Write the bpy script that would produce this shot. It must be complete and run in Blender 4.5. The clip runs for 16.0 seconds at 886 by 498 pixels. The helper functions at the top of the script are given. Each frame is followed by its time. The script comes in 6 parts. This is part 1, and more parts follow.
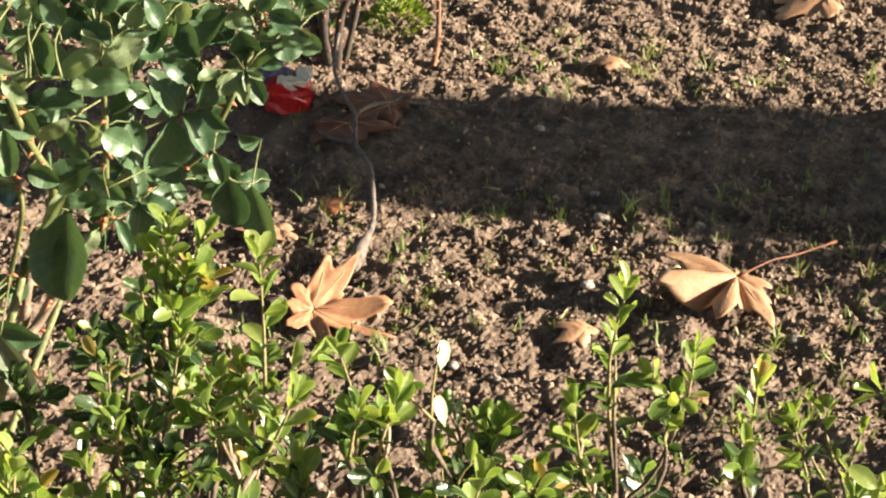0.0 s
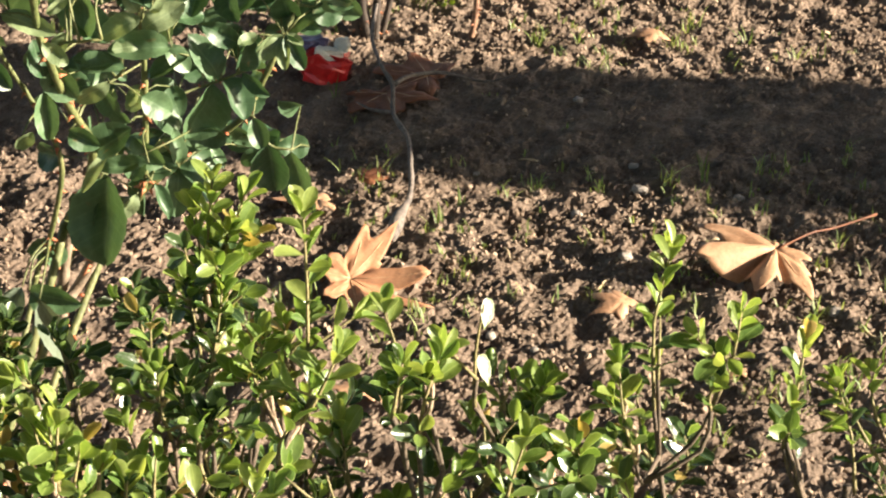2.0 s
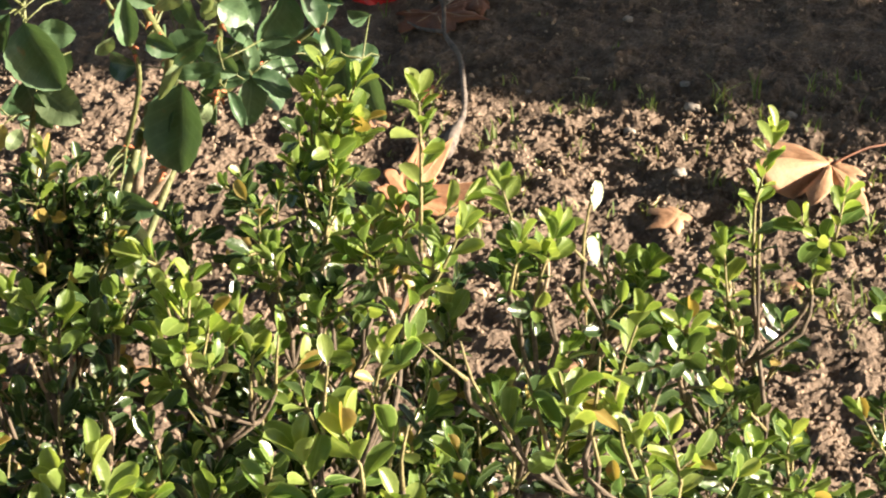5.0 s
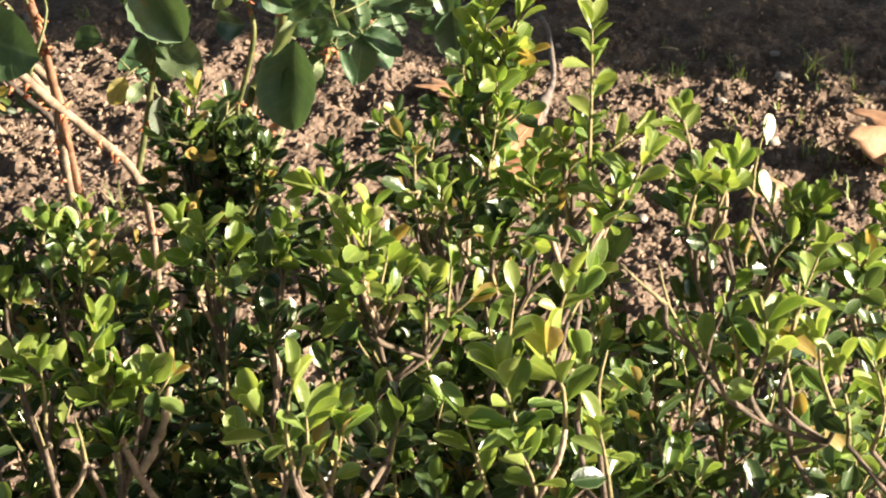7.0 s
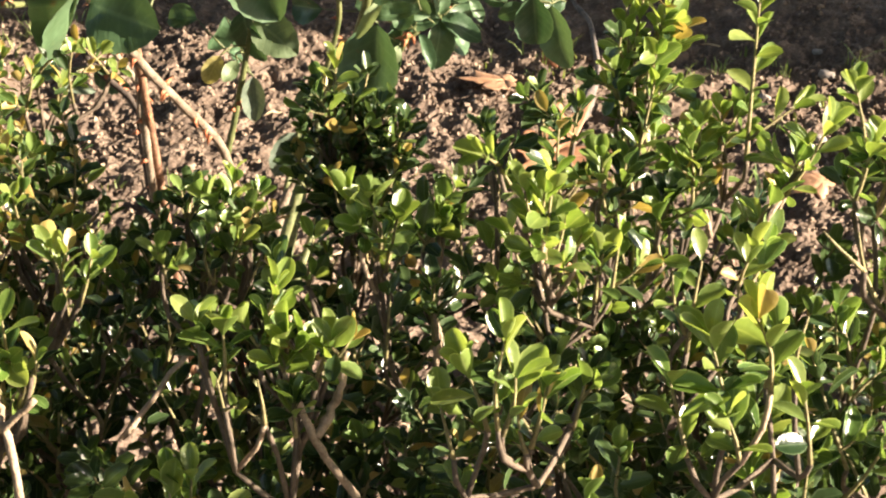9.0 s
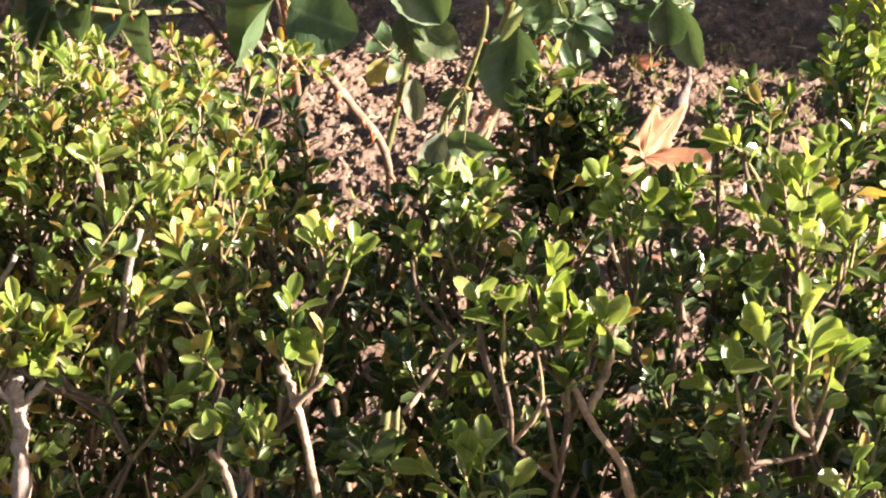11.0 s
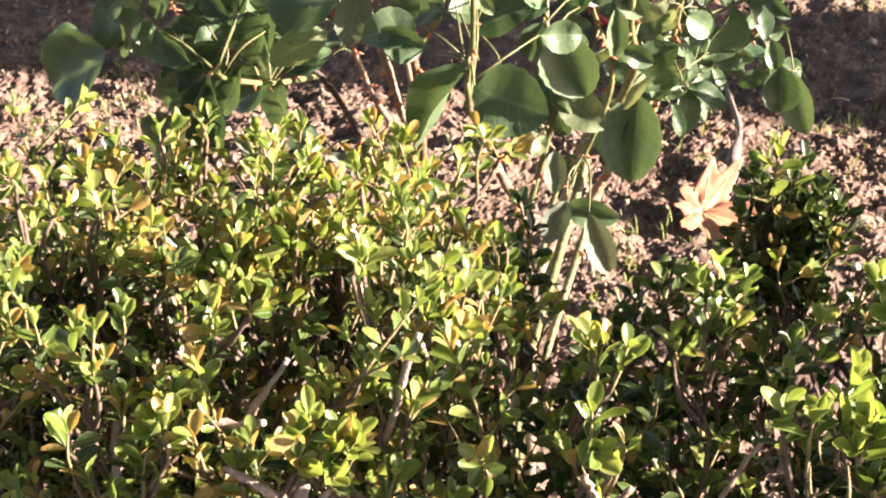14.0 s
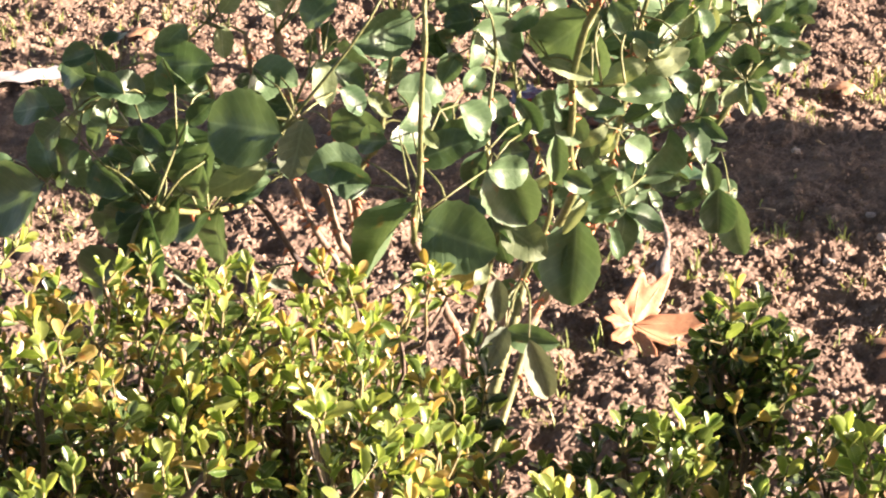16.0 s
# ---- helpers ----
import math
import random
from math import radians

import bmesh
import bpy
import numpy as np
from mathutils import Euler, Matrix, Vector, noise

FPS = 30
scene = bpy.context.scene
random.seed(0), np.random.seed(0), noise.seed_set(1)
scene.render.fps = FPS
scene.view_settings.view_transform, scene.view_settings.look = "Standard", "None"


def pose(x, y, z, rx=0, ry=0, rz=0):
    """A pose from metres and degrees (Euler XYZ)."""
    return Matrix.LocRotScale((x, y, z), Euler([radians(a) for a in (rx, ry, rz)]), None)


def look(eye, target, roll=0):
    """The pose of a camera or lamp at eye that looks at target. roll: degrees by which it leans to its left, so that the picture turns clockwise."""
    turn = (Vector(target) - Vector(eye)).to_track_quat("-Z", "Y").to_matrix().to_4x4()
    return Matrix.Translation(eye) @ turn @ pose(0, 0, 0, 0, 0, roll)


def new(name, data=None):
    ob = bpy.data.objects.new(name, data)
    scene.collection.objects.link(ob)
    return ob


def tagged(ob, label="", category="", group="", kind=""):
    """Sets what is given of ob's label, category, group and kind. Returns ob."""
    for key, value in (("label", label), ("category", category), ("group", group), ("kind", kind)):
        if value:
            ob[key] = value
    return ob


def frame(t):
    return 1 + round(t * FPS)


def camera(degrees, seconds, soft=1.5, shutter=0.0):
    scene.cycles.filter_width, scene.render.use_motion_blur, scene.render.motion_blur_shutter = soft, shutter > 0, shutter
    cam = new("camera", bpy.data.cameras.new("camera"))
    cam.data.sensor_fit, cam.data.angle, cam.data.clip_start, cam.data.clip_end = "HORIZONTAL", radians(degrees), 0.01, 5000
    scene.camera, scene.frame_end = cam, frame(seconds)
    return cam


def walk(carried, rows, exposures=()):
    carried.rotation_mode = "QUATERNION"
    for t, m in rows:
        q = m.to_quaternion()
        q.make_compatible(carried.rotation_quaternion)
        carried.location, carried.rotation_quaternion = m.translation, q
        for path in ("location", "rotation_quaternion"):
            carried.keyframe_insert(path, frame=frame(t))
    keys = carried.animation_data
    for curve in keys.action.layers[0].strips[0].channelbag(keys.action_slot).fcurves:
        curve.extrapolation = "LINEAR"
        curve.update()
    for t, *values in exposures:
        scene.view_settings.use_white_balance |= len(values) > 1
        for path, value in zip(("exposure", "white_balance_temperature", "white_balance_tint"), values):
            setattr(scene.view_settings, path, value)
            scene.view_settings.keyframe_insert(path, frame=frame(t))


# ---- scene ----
cam = camera(25.0, 16.0, 2.1)
PATH = [
    (0, (-0.2918, -0.4237, 1.3135), (-0.1830, 1.3558, 0.4070), 0.39),
    (0.5, (-0.2906, -0.4190, 1.3101), (-0.1806, 1.3578, 0.3987), 0.31),
    (1, (-0.2902, -0.4153, 1.3081), (-0.1904, 1.3622, 0.3966), 0.26),
    (1.5, (-0.2935, -0.4179, 1.3051), (-0.2043, 1.3573, 0.3883), 0.39),
    (2, (-0.2969, -0.4215, 1.3010), (-0.2223, 1.3495, 0.3746), 0.23),
    (2.5, (-0.3096, -0.4165, 1.2951), (-0.2505, 1.3596, 0.3777), -0.08),
    (3, (-0.3199, -0.4216, 1.2968), (-0.2638, 1.3596, 0.3889), -0.29),
    (3.5, (-0.3297, -0.4221, 1.2934), (-0.2607, 1.3542, 0.3769), 1.00),
    (3.7, (-0.3303, -0.4255, 1.2924), (-0.2634, 1.3435, 0.3617), 0.30),
    (5.8, (-0.3634, -0.4527, 1.2725), (-0.3299, 1.2838, 0.2809), -0.77),
    (6, (-0.3706, -0.4516, 1.2675), (-0.3550, 1.2842, 0.2743), -0.94),
    (6.5, (-0.3860, -0.4485, 1.2623), (-0.3799, 1.2848, 0.2645), -0.83),
    (7, (-0.4022, -0.4442, 1.2536), (-0.3995, 1.2924, 0.2616), -0.92),
    (7.5, (-0.4156, -0.4342, 1.2473), (-0.4207, 1.3011, 0.2530), -0.48),
    (8, (-0.4320, -0.4390, 1.2408), (-0.3566, 1.2946, 0.2463), 0.21),
    (8.5, (-0.4607, -0.4481, 1.2428), (-0.4231, 1.2936, 0.2604), -0.51),
    (9, (-0.4886, -0.4487, 1.2385), (-0.4686, 1.2896, 0.2496), 0.18),
    (9.2, (-0.4997, -0.4516, 1.2384), (-0.4877, 1.2840, 0.2446), -0.29),
    (11.3, (-0.6194, -0.5049, 1.2547), (-0.6228, 1.2402, 0.2775), -0.78),
    (11.5, (-0.6325, -0.5091, 1.2537), (-0.6379, 1.2368, 0.2780), -0.89),
    (12, (-0.6770, -0.5169, 1.2553), (-0.6804, 1.2243, 0.2712), -0.97),
    (12.5, (-0.7156, -0.5151, 1.2578), (-0.7441, 1.2234, 0.2696), -0.78),
    (13, (-0.7356, -0.5094, 1.2710), (-0.7133, 1.2387, 0.2994), 0.33),
    (13.5, (-0.7554, -0.4910, 1.2745), (-0.7095, 1.2545, 0.2993), 0.22),
    (14, (-0.7666, -0.4714, 1.2838), (-0.7043, 1.2835, 0.3266), 0.34),
    (14.5, (-0.7744, -0.4592, 1.2939), (-0.6723, 1.3085, 0.3639), 0.75),
    (15, (-0.7842, -0.4517, 1.2937), (-0.6438, 1.3221, 0.3806), 1.46),
    (15.5, (-0.7944, -0.4470, 1.3018), (-0.6633, 1.3473, 0.4282), 1.17),
    (16, (-0.7879, -0.4394, 1.3011), (-0.6377, 1.3533, 0.4274), 1.30),
]
walk(cam, [(t, look(e, g, r)) for t, e, g, r in PATH],
     [(0.0, 2.09, 6400, 10), (3.7, 2.16, 6350, 9), (5.8, 2.18, 6450, 12), (9.2, 2.34, 6450, 14), (11.4, 2.63, 6400, 28), (12.5, 2.76, 6350, 29), (14.0, 2.83, 6400, 32), (15.0, 2.83, 6500, 32), (16.0, 2.86, 6700, 30)])

# ---- light ----
SUN_EL, SUN_AZ = radians(16), math.atan2(-0.15, 1.0)
to_sun = Vector((math.cos(SUN_EL) * math.cos(SUN_AZ), math.cos(SUN_EL) * math.sin(SUN_AZ), math.sin(SUN_EL)))
world = bpy.data.worlds.new("world")
scene.world = world
world.use_nodes = True
wn, wl = world.node_tree.nodes, world.node_tree.links
sky = wn.new("ShaderNodeTexSky")
sky.sky_type, sky.sun_disc = "NISHITA", False
sky.sun_elevation, sky.sun_rotation = SUN_EL, math.pi / 2 - SUN_AZ
wl.new(sky.outputs[0], wn["Background"].inputs[0])
wn["Background"].inputs[1].default_value = 0.04
sun = new("sun", bpy.data.lights.new("sun", "SUN"))
sun.data.energy, sun.data.angle, sun.data.color = 5.0, radians(0.6), (1.0, 0.86, 0.68)
sun.matrix_world = look(to_sun * 20, (0, 0, 0))


# ---- materials ----
def nodes_of(name):
    m = bpy.data.materials.new(name)
    m.use_nodes = True
    nt = m.node_tree
    return m, nt, nt.nodes["Principled BSDF"], nt.nodes["Material Output"]


def ramp(nt, fac, stops):
    r = nt.nodes.new("ShaderNodeValToRGB")
    while len(r.color_ramp.elements) < len(stops):
        r.color_ramp.elements.new(0.5)
    for e, (p, c) in zip(r.color_ramp.elements, stops):
        e.position, e.color = p, (*c, 1)
    nt.links.new(fac, r.inputs[0])
    return r.outputs[0]


def noise_tex(nt, scale, detail=4.0, rough=0.6, coord="Object"):
    tc = nt.nodes.new("ShaderNodeTexCoord")
    n = nt.nodes.new("ShaderNodeTexNoise")
    n.inputs["Scale"].default_value, n.inputs["Detail"].default_value, n.inputs["Roughness"].default_value = scale, detail, rough
    nt.links.new(tc.outputs[coord], n.inputs["Vector"])
    return n.outputs["Fac"]


def mixc(nt, fac, a, b, kind="MIX"):
    m = nt.nodes.new("ShaderNodeMix")
    m.data_type, m.blend_type = "RGBA", kind
    for sock, v in ((m.inputs[0], fac), (m.inputs[6], a), (m.inputs[7], b)):
        if isinstance(v, bpy.types.NodeSocket):
            nt.links.new(v, sock)
        else:
            sock.default_value = v if isinstance(v, float) else (*v, 1)
    return m.outputs[2]


def bump(nt, bsdf, height, strength, dist):
    b = nt.nodes.new("ShaderNodeBump")
    b.inputs["Strength"].default_value, b.inputs["Distance"].default_value = strength, dist
    nt.links.new(height, b.inputs["Height"])
    nt.links.new(b.outputs[0], bsdf.inputs["Normal"])


def earthy(name, stops, scale=9.0, fine=160.0, rough=0.95, island=False, bump_d=0.004):
    m, nt, b, out = nodes_of(name)
    col = ramp(nt, noise_tex(nt, scale, 6), stops)
    col = mixc(nt, 0.55, col, ramp(nt, noise_tex(nt, fine, 3), [(0.3, (0.45, 0.43, 0.42)), (0.7, (1.45, 1.4, 1.35))]), "MULTIPLY")
    if island:
        g = nt.nodes.new("ShaderNodeNewGeometry")
        col = mixc(nt, 0.8, col, ramp(nt, g.outputs["Random Per Island"], [(0.0, (0.6, 0.58, 0.55)), (0.6, (1.0, 0.98, 0.95)), (0.9, (1.25, 1.2, 1.12)), (1.0, (1.7, 1.64, 1.52))]), "MULTIPLY")
    nt.links.new(col, b.inputs["Base Color"])
    b.inputs["Roughness"].default_value = rough
    b.inputs["Specular IOR Level"].default_value = 0.25
    bump(nt, b, noise_tex(nt, fine * 0.8, 5, 0.7), 0.9, bump_d)
    return m


def math_node(nt, op, a, b=0.0, c=0.0):
    n = nt.nodes.new("ShaderNodeMath")
    n.operation = op
    for sock, v in zip(n.inputs, (a, b, c)):
        if isinstance(v, bpy.types.NodeSocket):
            nt.links.new(v, sock)
        else:
            sock.default_value = v
    return n.outputs[0]


def leafy(name, dark, light, source, trans=0.35, rough=0.38, edge=None, veins=0.0, rim=0.0, unit=1.0):
    """Leaf surface: colour by a random value for each leaf, midrib, side veins, pale rim, blotches, gloss and light shining through."""
    m, nt, b, out = nodes_of(name)
    if source == "object":
        rnd = nt.nodes.new("ShaderNodeObjectInfo").outputs["Random"]
    else:
        rnd = nt.nodes.new("ShaderNodeNewGeometry").outputs["Random Per Island"]
    col = mixc(nt, rnd, dark, light)
    col = mixc(nt, 0.5, col, ramp(nt, noise_tex(nt, 220.0 * unit, 3), [(0.3, (0.7, 0.74, 0.6)), (0.7, (1.25, 1.2, 1.2))]), "MULTIPLY")
    height = noise_tex(nt, 350.0 * unit, 3)
    if veins or rim:
        at = nt.nodes.new("ShaderNodeAttribute")
        at.attribute_name = "leafpos"
        sep = nt.nodes.new("ShaderNodeSeparateXYZ")
        nt.links.new(at.outputs["Vector"], sep.inputs[0])
        across = math_node(nt, "ABSOLUTE", sep.outputs[0])
        along = sep.outputs[1]
        mid = ramp(nt, across, [(0.03, (1, 1, 1)), (0.1, (0, 0, 0))])
        pale = tuple(min(1.0, 1.5 * c + 0.05) for c in light)
        wave = math_node(nt, "SINE", math_node(nt, "MULTIPLY", math_node(nt, "SUBTRACT", along, math_node(nt, "MULTIPLY", across, 0.2)), 44.0))
        lines = ramp(nt, wave, [(0.72, (0, 0, 0)), (0.98, (1, 1, 1))])
        col = mixc(nt, math_node(nt, "MULTIPLY", mid, 0.28), col, pale)
        if veins:
            col = mixc(nt, math_node(nt, "MULTIPLY", lines, 0.16 * veins), col, pale)
            height = math_node(nt, "SUBTRACT", height, math_node(nt, "MULTIPLY", math_node(nt, "MAXIMUM", lines, mid), 0.45 * veins))
        if rim:
            band = ramp(nt, across, [(0.84, (0, 0, 0)), (0.97, (1, 1, 1))])
            col = mixc(nt, math_node(nt, "MULTIPLY", band, rim), col, pale)
    if edge:
        spot = ramp(nt, noise_tex(nt, 60.0 * unit, 2), [(0.66, (0, 0, 0)), (0.74, (1, 1, 1))])
        col = mixc(nt, spot, col, edge)
    nt.links.new(col, b.inputs["Base Color"])
    b.inputs["Roughness"].default_value = rough
    b.inputs["Specular IOR Level"].default_value = 0.6
    t = nt.nodes.new("ShaderNodeBsdfTranslucent")
    bright = mixc(nt, 1.0, col, (1.4, 1.35, 0.78), "MULTIPLY")
    nt.links.new(bright, t.inputs[0])
    mx = nt.nodes.new("ShaderNodeMixShader")
    mx.inputs[0].default_value = trans
    nt.links.new(b.outputs[0], mx.inputs[1])
    nt.links.new(t.outputs[0], mx.inputs[2])
    nt.links.new(mx.outputs[0], out.inputs["Surface"])
    bump(nt, b, height, 0.3, 0.0012)
    return m


def barky(name, a, c, scale=60.0, rough=0.8):
    m, nt, b, out = nodes_of(name)
    col = ramp(nt, noise_tex(nt, scale, 5), [(0.3, a), (0.7, c)])
    col = mixc(nt, 0.6, col, ramp(nt, noise_tex(nt, scale * 6, 2), [(0.3, (0.6, 0.6, 0.6)), (0.7, (1.3, 1.3, 1.3))]), "MULTIPLY")
    nt.links.new(col, b.inputs["Base Color"])
    b.inputs["Roughness"].default_value = rough
    bump(nt, b, noise_tex(nt, scale * 4, 4), 0.6, 0.002)
    return m


SOIL = earthy("soil", [(0.25, (0.075, 0.054, 0.04)), (0.5, (0.17, 0.127, 0.095)), (0.75, (0.31, 0.235, 0.175))], 14.0, 240.0)
CLOD = earthy("clod", [(0.25, (0.165, 0.122, 0.09)), (0.5, (0.275, 0.21, 0.158)), (0.75, (0.39, 0.31, 0.24))], island=True, bump_d=0.002)
STONE = earthy("stone", [(0.3, (0.24, 0.21, 0.18)), (0.7, (0.5, 0.45, 0.39))], 40.0, 260.0, 0.8, bump_d=0.001)
BOX = {}
UNIT = {"object": 0.014, "island": 1.0}  # size of one texture unit, metres
for src in ("object", "island"):
    BOX["young", src] = leafy("young_box_leaf_" + src, (0.115, 0.2, 0.034), (0.275, 0.335, 0.095), src, 0.45, 0.34, None, 0.0, 0.5, UNIT[src])
    BOX["mature", src] = leafy("mature_box_leaf_" + src, (0.068, 0.134, 0.03), (0.19, 0.27, 0.072), src, 0.39, 0.27, None, 0.0, 0.85, UNIT[src])
    # very dark: leaf age, plus the hedge's inner shade put into the colour
    BOX["old", src] = leafy("old_shaded_box_leaf_" + src, (0.022, 0.046, 0.018), (0.075, 0.12, 0.042), src, 0.3, 0.25, None, 0.0, 0.8, UNIT[src])
    BOX["yellow", src] = leafy("yellow_box_leaf_" + src, (0.3, 0.22, 0.06), (0.43, 0.33, 0.12), src, 0.35, 0.4, (0.42, 0.16, 0.05), 0.0, 0.4, UNIT[src])
ROSE_LEAF = leafy("rose_leaf", (0.03, 0.074, 0.031), (0.1, 0.172, 0.082), "object", 0.2, 0.42, (0.17, 0.13, 0.05), 0.5, 0.2, 0.045)
ROSE_PALE = leafy("pale_rose_leaf", (0.14, 0.2, 0.09), (0.23, 0.29, 0.155), "object", 0.25, 0.5, None, 0.5, 0.15, 0.045)
ROSE_SPOTTED = leafy("spotted_rose_leaf", (0.1, 0.15, 0.07), (0.16, 0.2, 0.1), "object", 0.2, 0.55, (0.2, 0.12, 0.06), 0.5, 0.15, 0.045)
ROSE_YELLOW = leafy("yellowed_rose_leaf", (0.3, 0.3, 0.1), (0.42, 0.36, 0.14), "object", 0.3, 0.55, (0.45, 0.12, 0.04), 1.0, 0.2, 0.045)
ROSE_GREY = leafy("greyish_rose_leaf", (0.1, 0.14, 0.1), (0.15, 0.19, 0.13), "object", 0.15, 0.65, None, 1.0, 0.2, 0.045)
TWIG = barky("box_twig", (0.2, 0.14, 0.085), (0.48, 0.36, 0.25), 120.0)
LIMB = barky("box_limb", (0.07, 0.052, 0.035), (0.17, 0.125, 0.085), 90.0)
GREEN_TWIG = barky("green_twig", (0.15, 0.13, 0.05), (0.3, 0.25, 0.11), 120.0, 0.7)
STUMP = barky("pale_stump_bark", (0.2, 0.155, 0.125), (0.44, 0.37, 0.31), 160.0)
CANE = barky("rose_cane_bark", (0.075, 0.1, 0.03), (0.18, 0.185, 0.07), 50.0, 0.55)
CANE_OLD = barky("old_cane_bark", (0.12, 0.08, 0.05), (0.3, 0.24, 0.17), 70.0)
CANE_RED = barky("red_cane_bark", (0.15, 0.065, 0.035), (0.28, 0.16, 0.09), 60.0, 0.6)
THORN = barky("thorn_skin", (0.35, 0.08, 0.03), (0.5, 0.22, 0.1), 80.0, 0.5)
# darkened bark: shade on these canes is put into its colour
CANE_SHADED = barky("shaded_cane_bark", (0.03, 0.022, 0.017), (0.085, 0.062, 0.045), 70.0)
# kept dark so that the added crown bounces little light
TREE_LEAF = leafy("tree_leaf", (0.035, 0.05, 0.015), (0.09, 0.08, 0.025), "island", 0.12, 0.5)
STICK = barky("dry_stick_bark", (0.07, 0.06, 0.055), (0.23, 0.185, 0.15), 90.0)
TRUNK = barky("trunk_bark", (0.1, 0.08, 0.06), (0.25, 0.21, 0.17), 9.0)
GRASS = leafy("grass_blade", (0.12, 0.18, 0.05), (0.3, 0.35, 0.12), "island", 0.35, 0.5)
MOSS = leafy("weed_leaf", (0.1, 0.17, 0.02), (0.24, 0.3, 0.05), "island", 0.35, 0.6)
STRAW = barky("straw", (0.35, 0.25, 0.14), (0.6, 0.48, 0.3), 90.0)


def dry_leaf_mat(name, a, c):
    m, nt, b, out = nodes_of(name)
    col = ramp(nt, noise_tex(nt, 22.0, 5), [(0.3, a), (0.7, c)])
    col = mixc(nt, 0.5, col, ramp(nt, noise_tex(nt, 240.0, 3), [(0.3, (0.75, 0.7, 0.66)), (0.7, (1.2, 1.2, 1.2))]), "MULTIPLY")
    nt.links.new(col, b.inputs["Base Color"])
    b.inputs["Roughness"].default_value = 0.6
    t = nt.nodes.new("ShaderNodeBsdfTranslucent")
    nt.links.new(col, t.inputs[0])
    mx = nt.nodes.new("ShaderNodeMixShader")
    mx.inputs[0].default_value = 0.22
    nt.links.new(b.outputs[0], mx.inputs[1])
    nt.links.new(t.outputs[0], mx.inputs[2])
    nt.links.new(mx.outputs[0], out.inputs["Surface"])
    bump(nt, b, noise_tex(nt, 160.0, 4), 0.35, 0.002)
    return m


DRY = dry_leaf_mat("dry_plane_leaf", (0.38, 0.2, 0.105), (0.62, 0.39, 0.23))
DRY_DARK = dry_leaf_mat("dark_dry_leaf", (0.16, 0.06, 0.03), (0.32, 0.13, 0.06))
DRY_ORANGE = dry_leaf_mat("orange_dry_leaf", (0.4, 0.185, 0.095), (0.58, 0.315, 0.17))
VEIN = dry_leaf_mat("dry_leaf_vein", (0.5, 0.3, 0.16), (0.68, 0.45, 0.27))


def plastic(name, col, rough=0.25, metal=0.0):
    m, nt, b, out = nodes_of(name)
    c = mixc(nt, 0.5, ramp(nt, noise_tex(nt, 60.0, 3), [(0.3, tuple(v * 0.75 for v in col)), (0.7, col)]), col)
    nt.links.new(c, b.inputs["Base Color"])
    b.inputs["Roughness"].default_value, b.inputs["Metallic"].default_value = rough, metal
    bump(nt, b, noise_tex(nt, 40.0, 3), 0.3, 0.004)
    return m


RED_FOIL = plastic("red_wrapper", (0.55, 0.02, 0.02), 0.28)
WHITE_FOIL = plastic("white_wrapper", (0.75, 0.72, 0.62), 0.35)
BLUE_FOIL = plastic("blue_wrapper", (0.12, 0.12, 0.22), 0.3)
PAPER = plastic("paper", (0.4, 0.39, 0.38), 0.7)


# ---- building helpers ----
class Shape:
    """Collects points and faces for one mesh."""

    def __init__(self):
        self.v, self.f, self.m, self.k = [], [], [], []

    def add(self, verts, faces, mat=0):
        k = len(self.v)
        self.v += [tuple(p) for p in verts]
        self.f += [tuple(i + k for i in q) for q in faces]
        self.m += [mat] * len(faces)

    def tube(self, pts, radii, seg=7, mat=0, rough=0.0, rng=random):
        pts = [Vector(p) for p in pts]
        rings, n = [], len(pts)
        side = None
        for i, p in enumerate(pts):
            d = (pts[min(i + 1, n - 1)] - pts[max(i - 1, 0)]).normalized()
            side = d.cross(Vector((0.3, 0.9, 0.2))) if side is None else side - d * side.dot(d)
            side.normalize()
            up = d.cross(side)
            r = radii if isinstance(radii, float) else radii[i]
            rings.append([p + (side * math.cos(a) + up * math.sin(a)) * r * (1 + rough * (rng.random() - 0.5)) for a in (2 * math.pi * k / seg for k in range(seg))])
        verts = [q for ring in rings for q in ring] + [pts[0], pts[-1]]
        faces = [(i * seg + k, i * seg + (k + 1) % seg, (i + 1) * seg + (k + 1) % seg, (i + 1) * seg + k) for i in range(n - 1) for k in range(seg)]
        a, z = len(verts) - 2, len(verts) - 1
        faces += [(a, (k + 1) % seg, k) for k in range(seg)] + [(z, (n - 1) * seg + k, (n - 1) * seg + (k + 1) % seg) for k in range(seg)]
        self.add(verts, faces, mat)

    def mesh(self, name, mats, smooth=True):
        me = bpy.data.meshes.new(name)
        me.from_pydata(self.v, [], self.f)
        for m in mats if isinstance(mats, (list, tuple)) else [mats]:
            me.materials.append(m)
        me.polygons.foreach_set("material_index", self.m)
        me.polygons.foreach_set("use_smooth", [smooth] * len(self.f))
        if self.k:
            me.attributes.new("leafpos", "FLOAT_VECTOR", "POINT").data.foreach_set("vector", [c for q in self.k for c in q])
        me.update()
        return me


def thing(name, label, category, place=(0, 0, 0), group="", kind=""):
    ob = new(name)
    ob.empty_display_size = 0.02
    ob.location = place
    return tagged(ob, label, category, group, kind)


def part(name, me, parent, label="", m=None, kind=""):
    ob = new(name, me)
    ob.parent = parent
    if m is not None:
        ob.matrix_local = m
    return tagged(ob, label, "", "", kind)


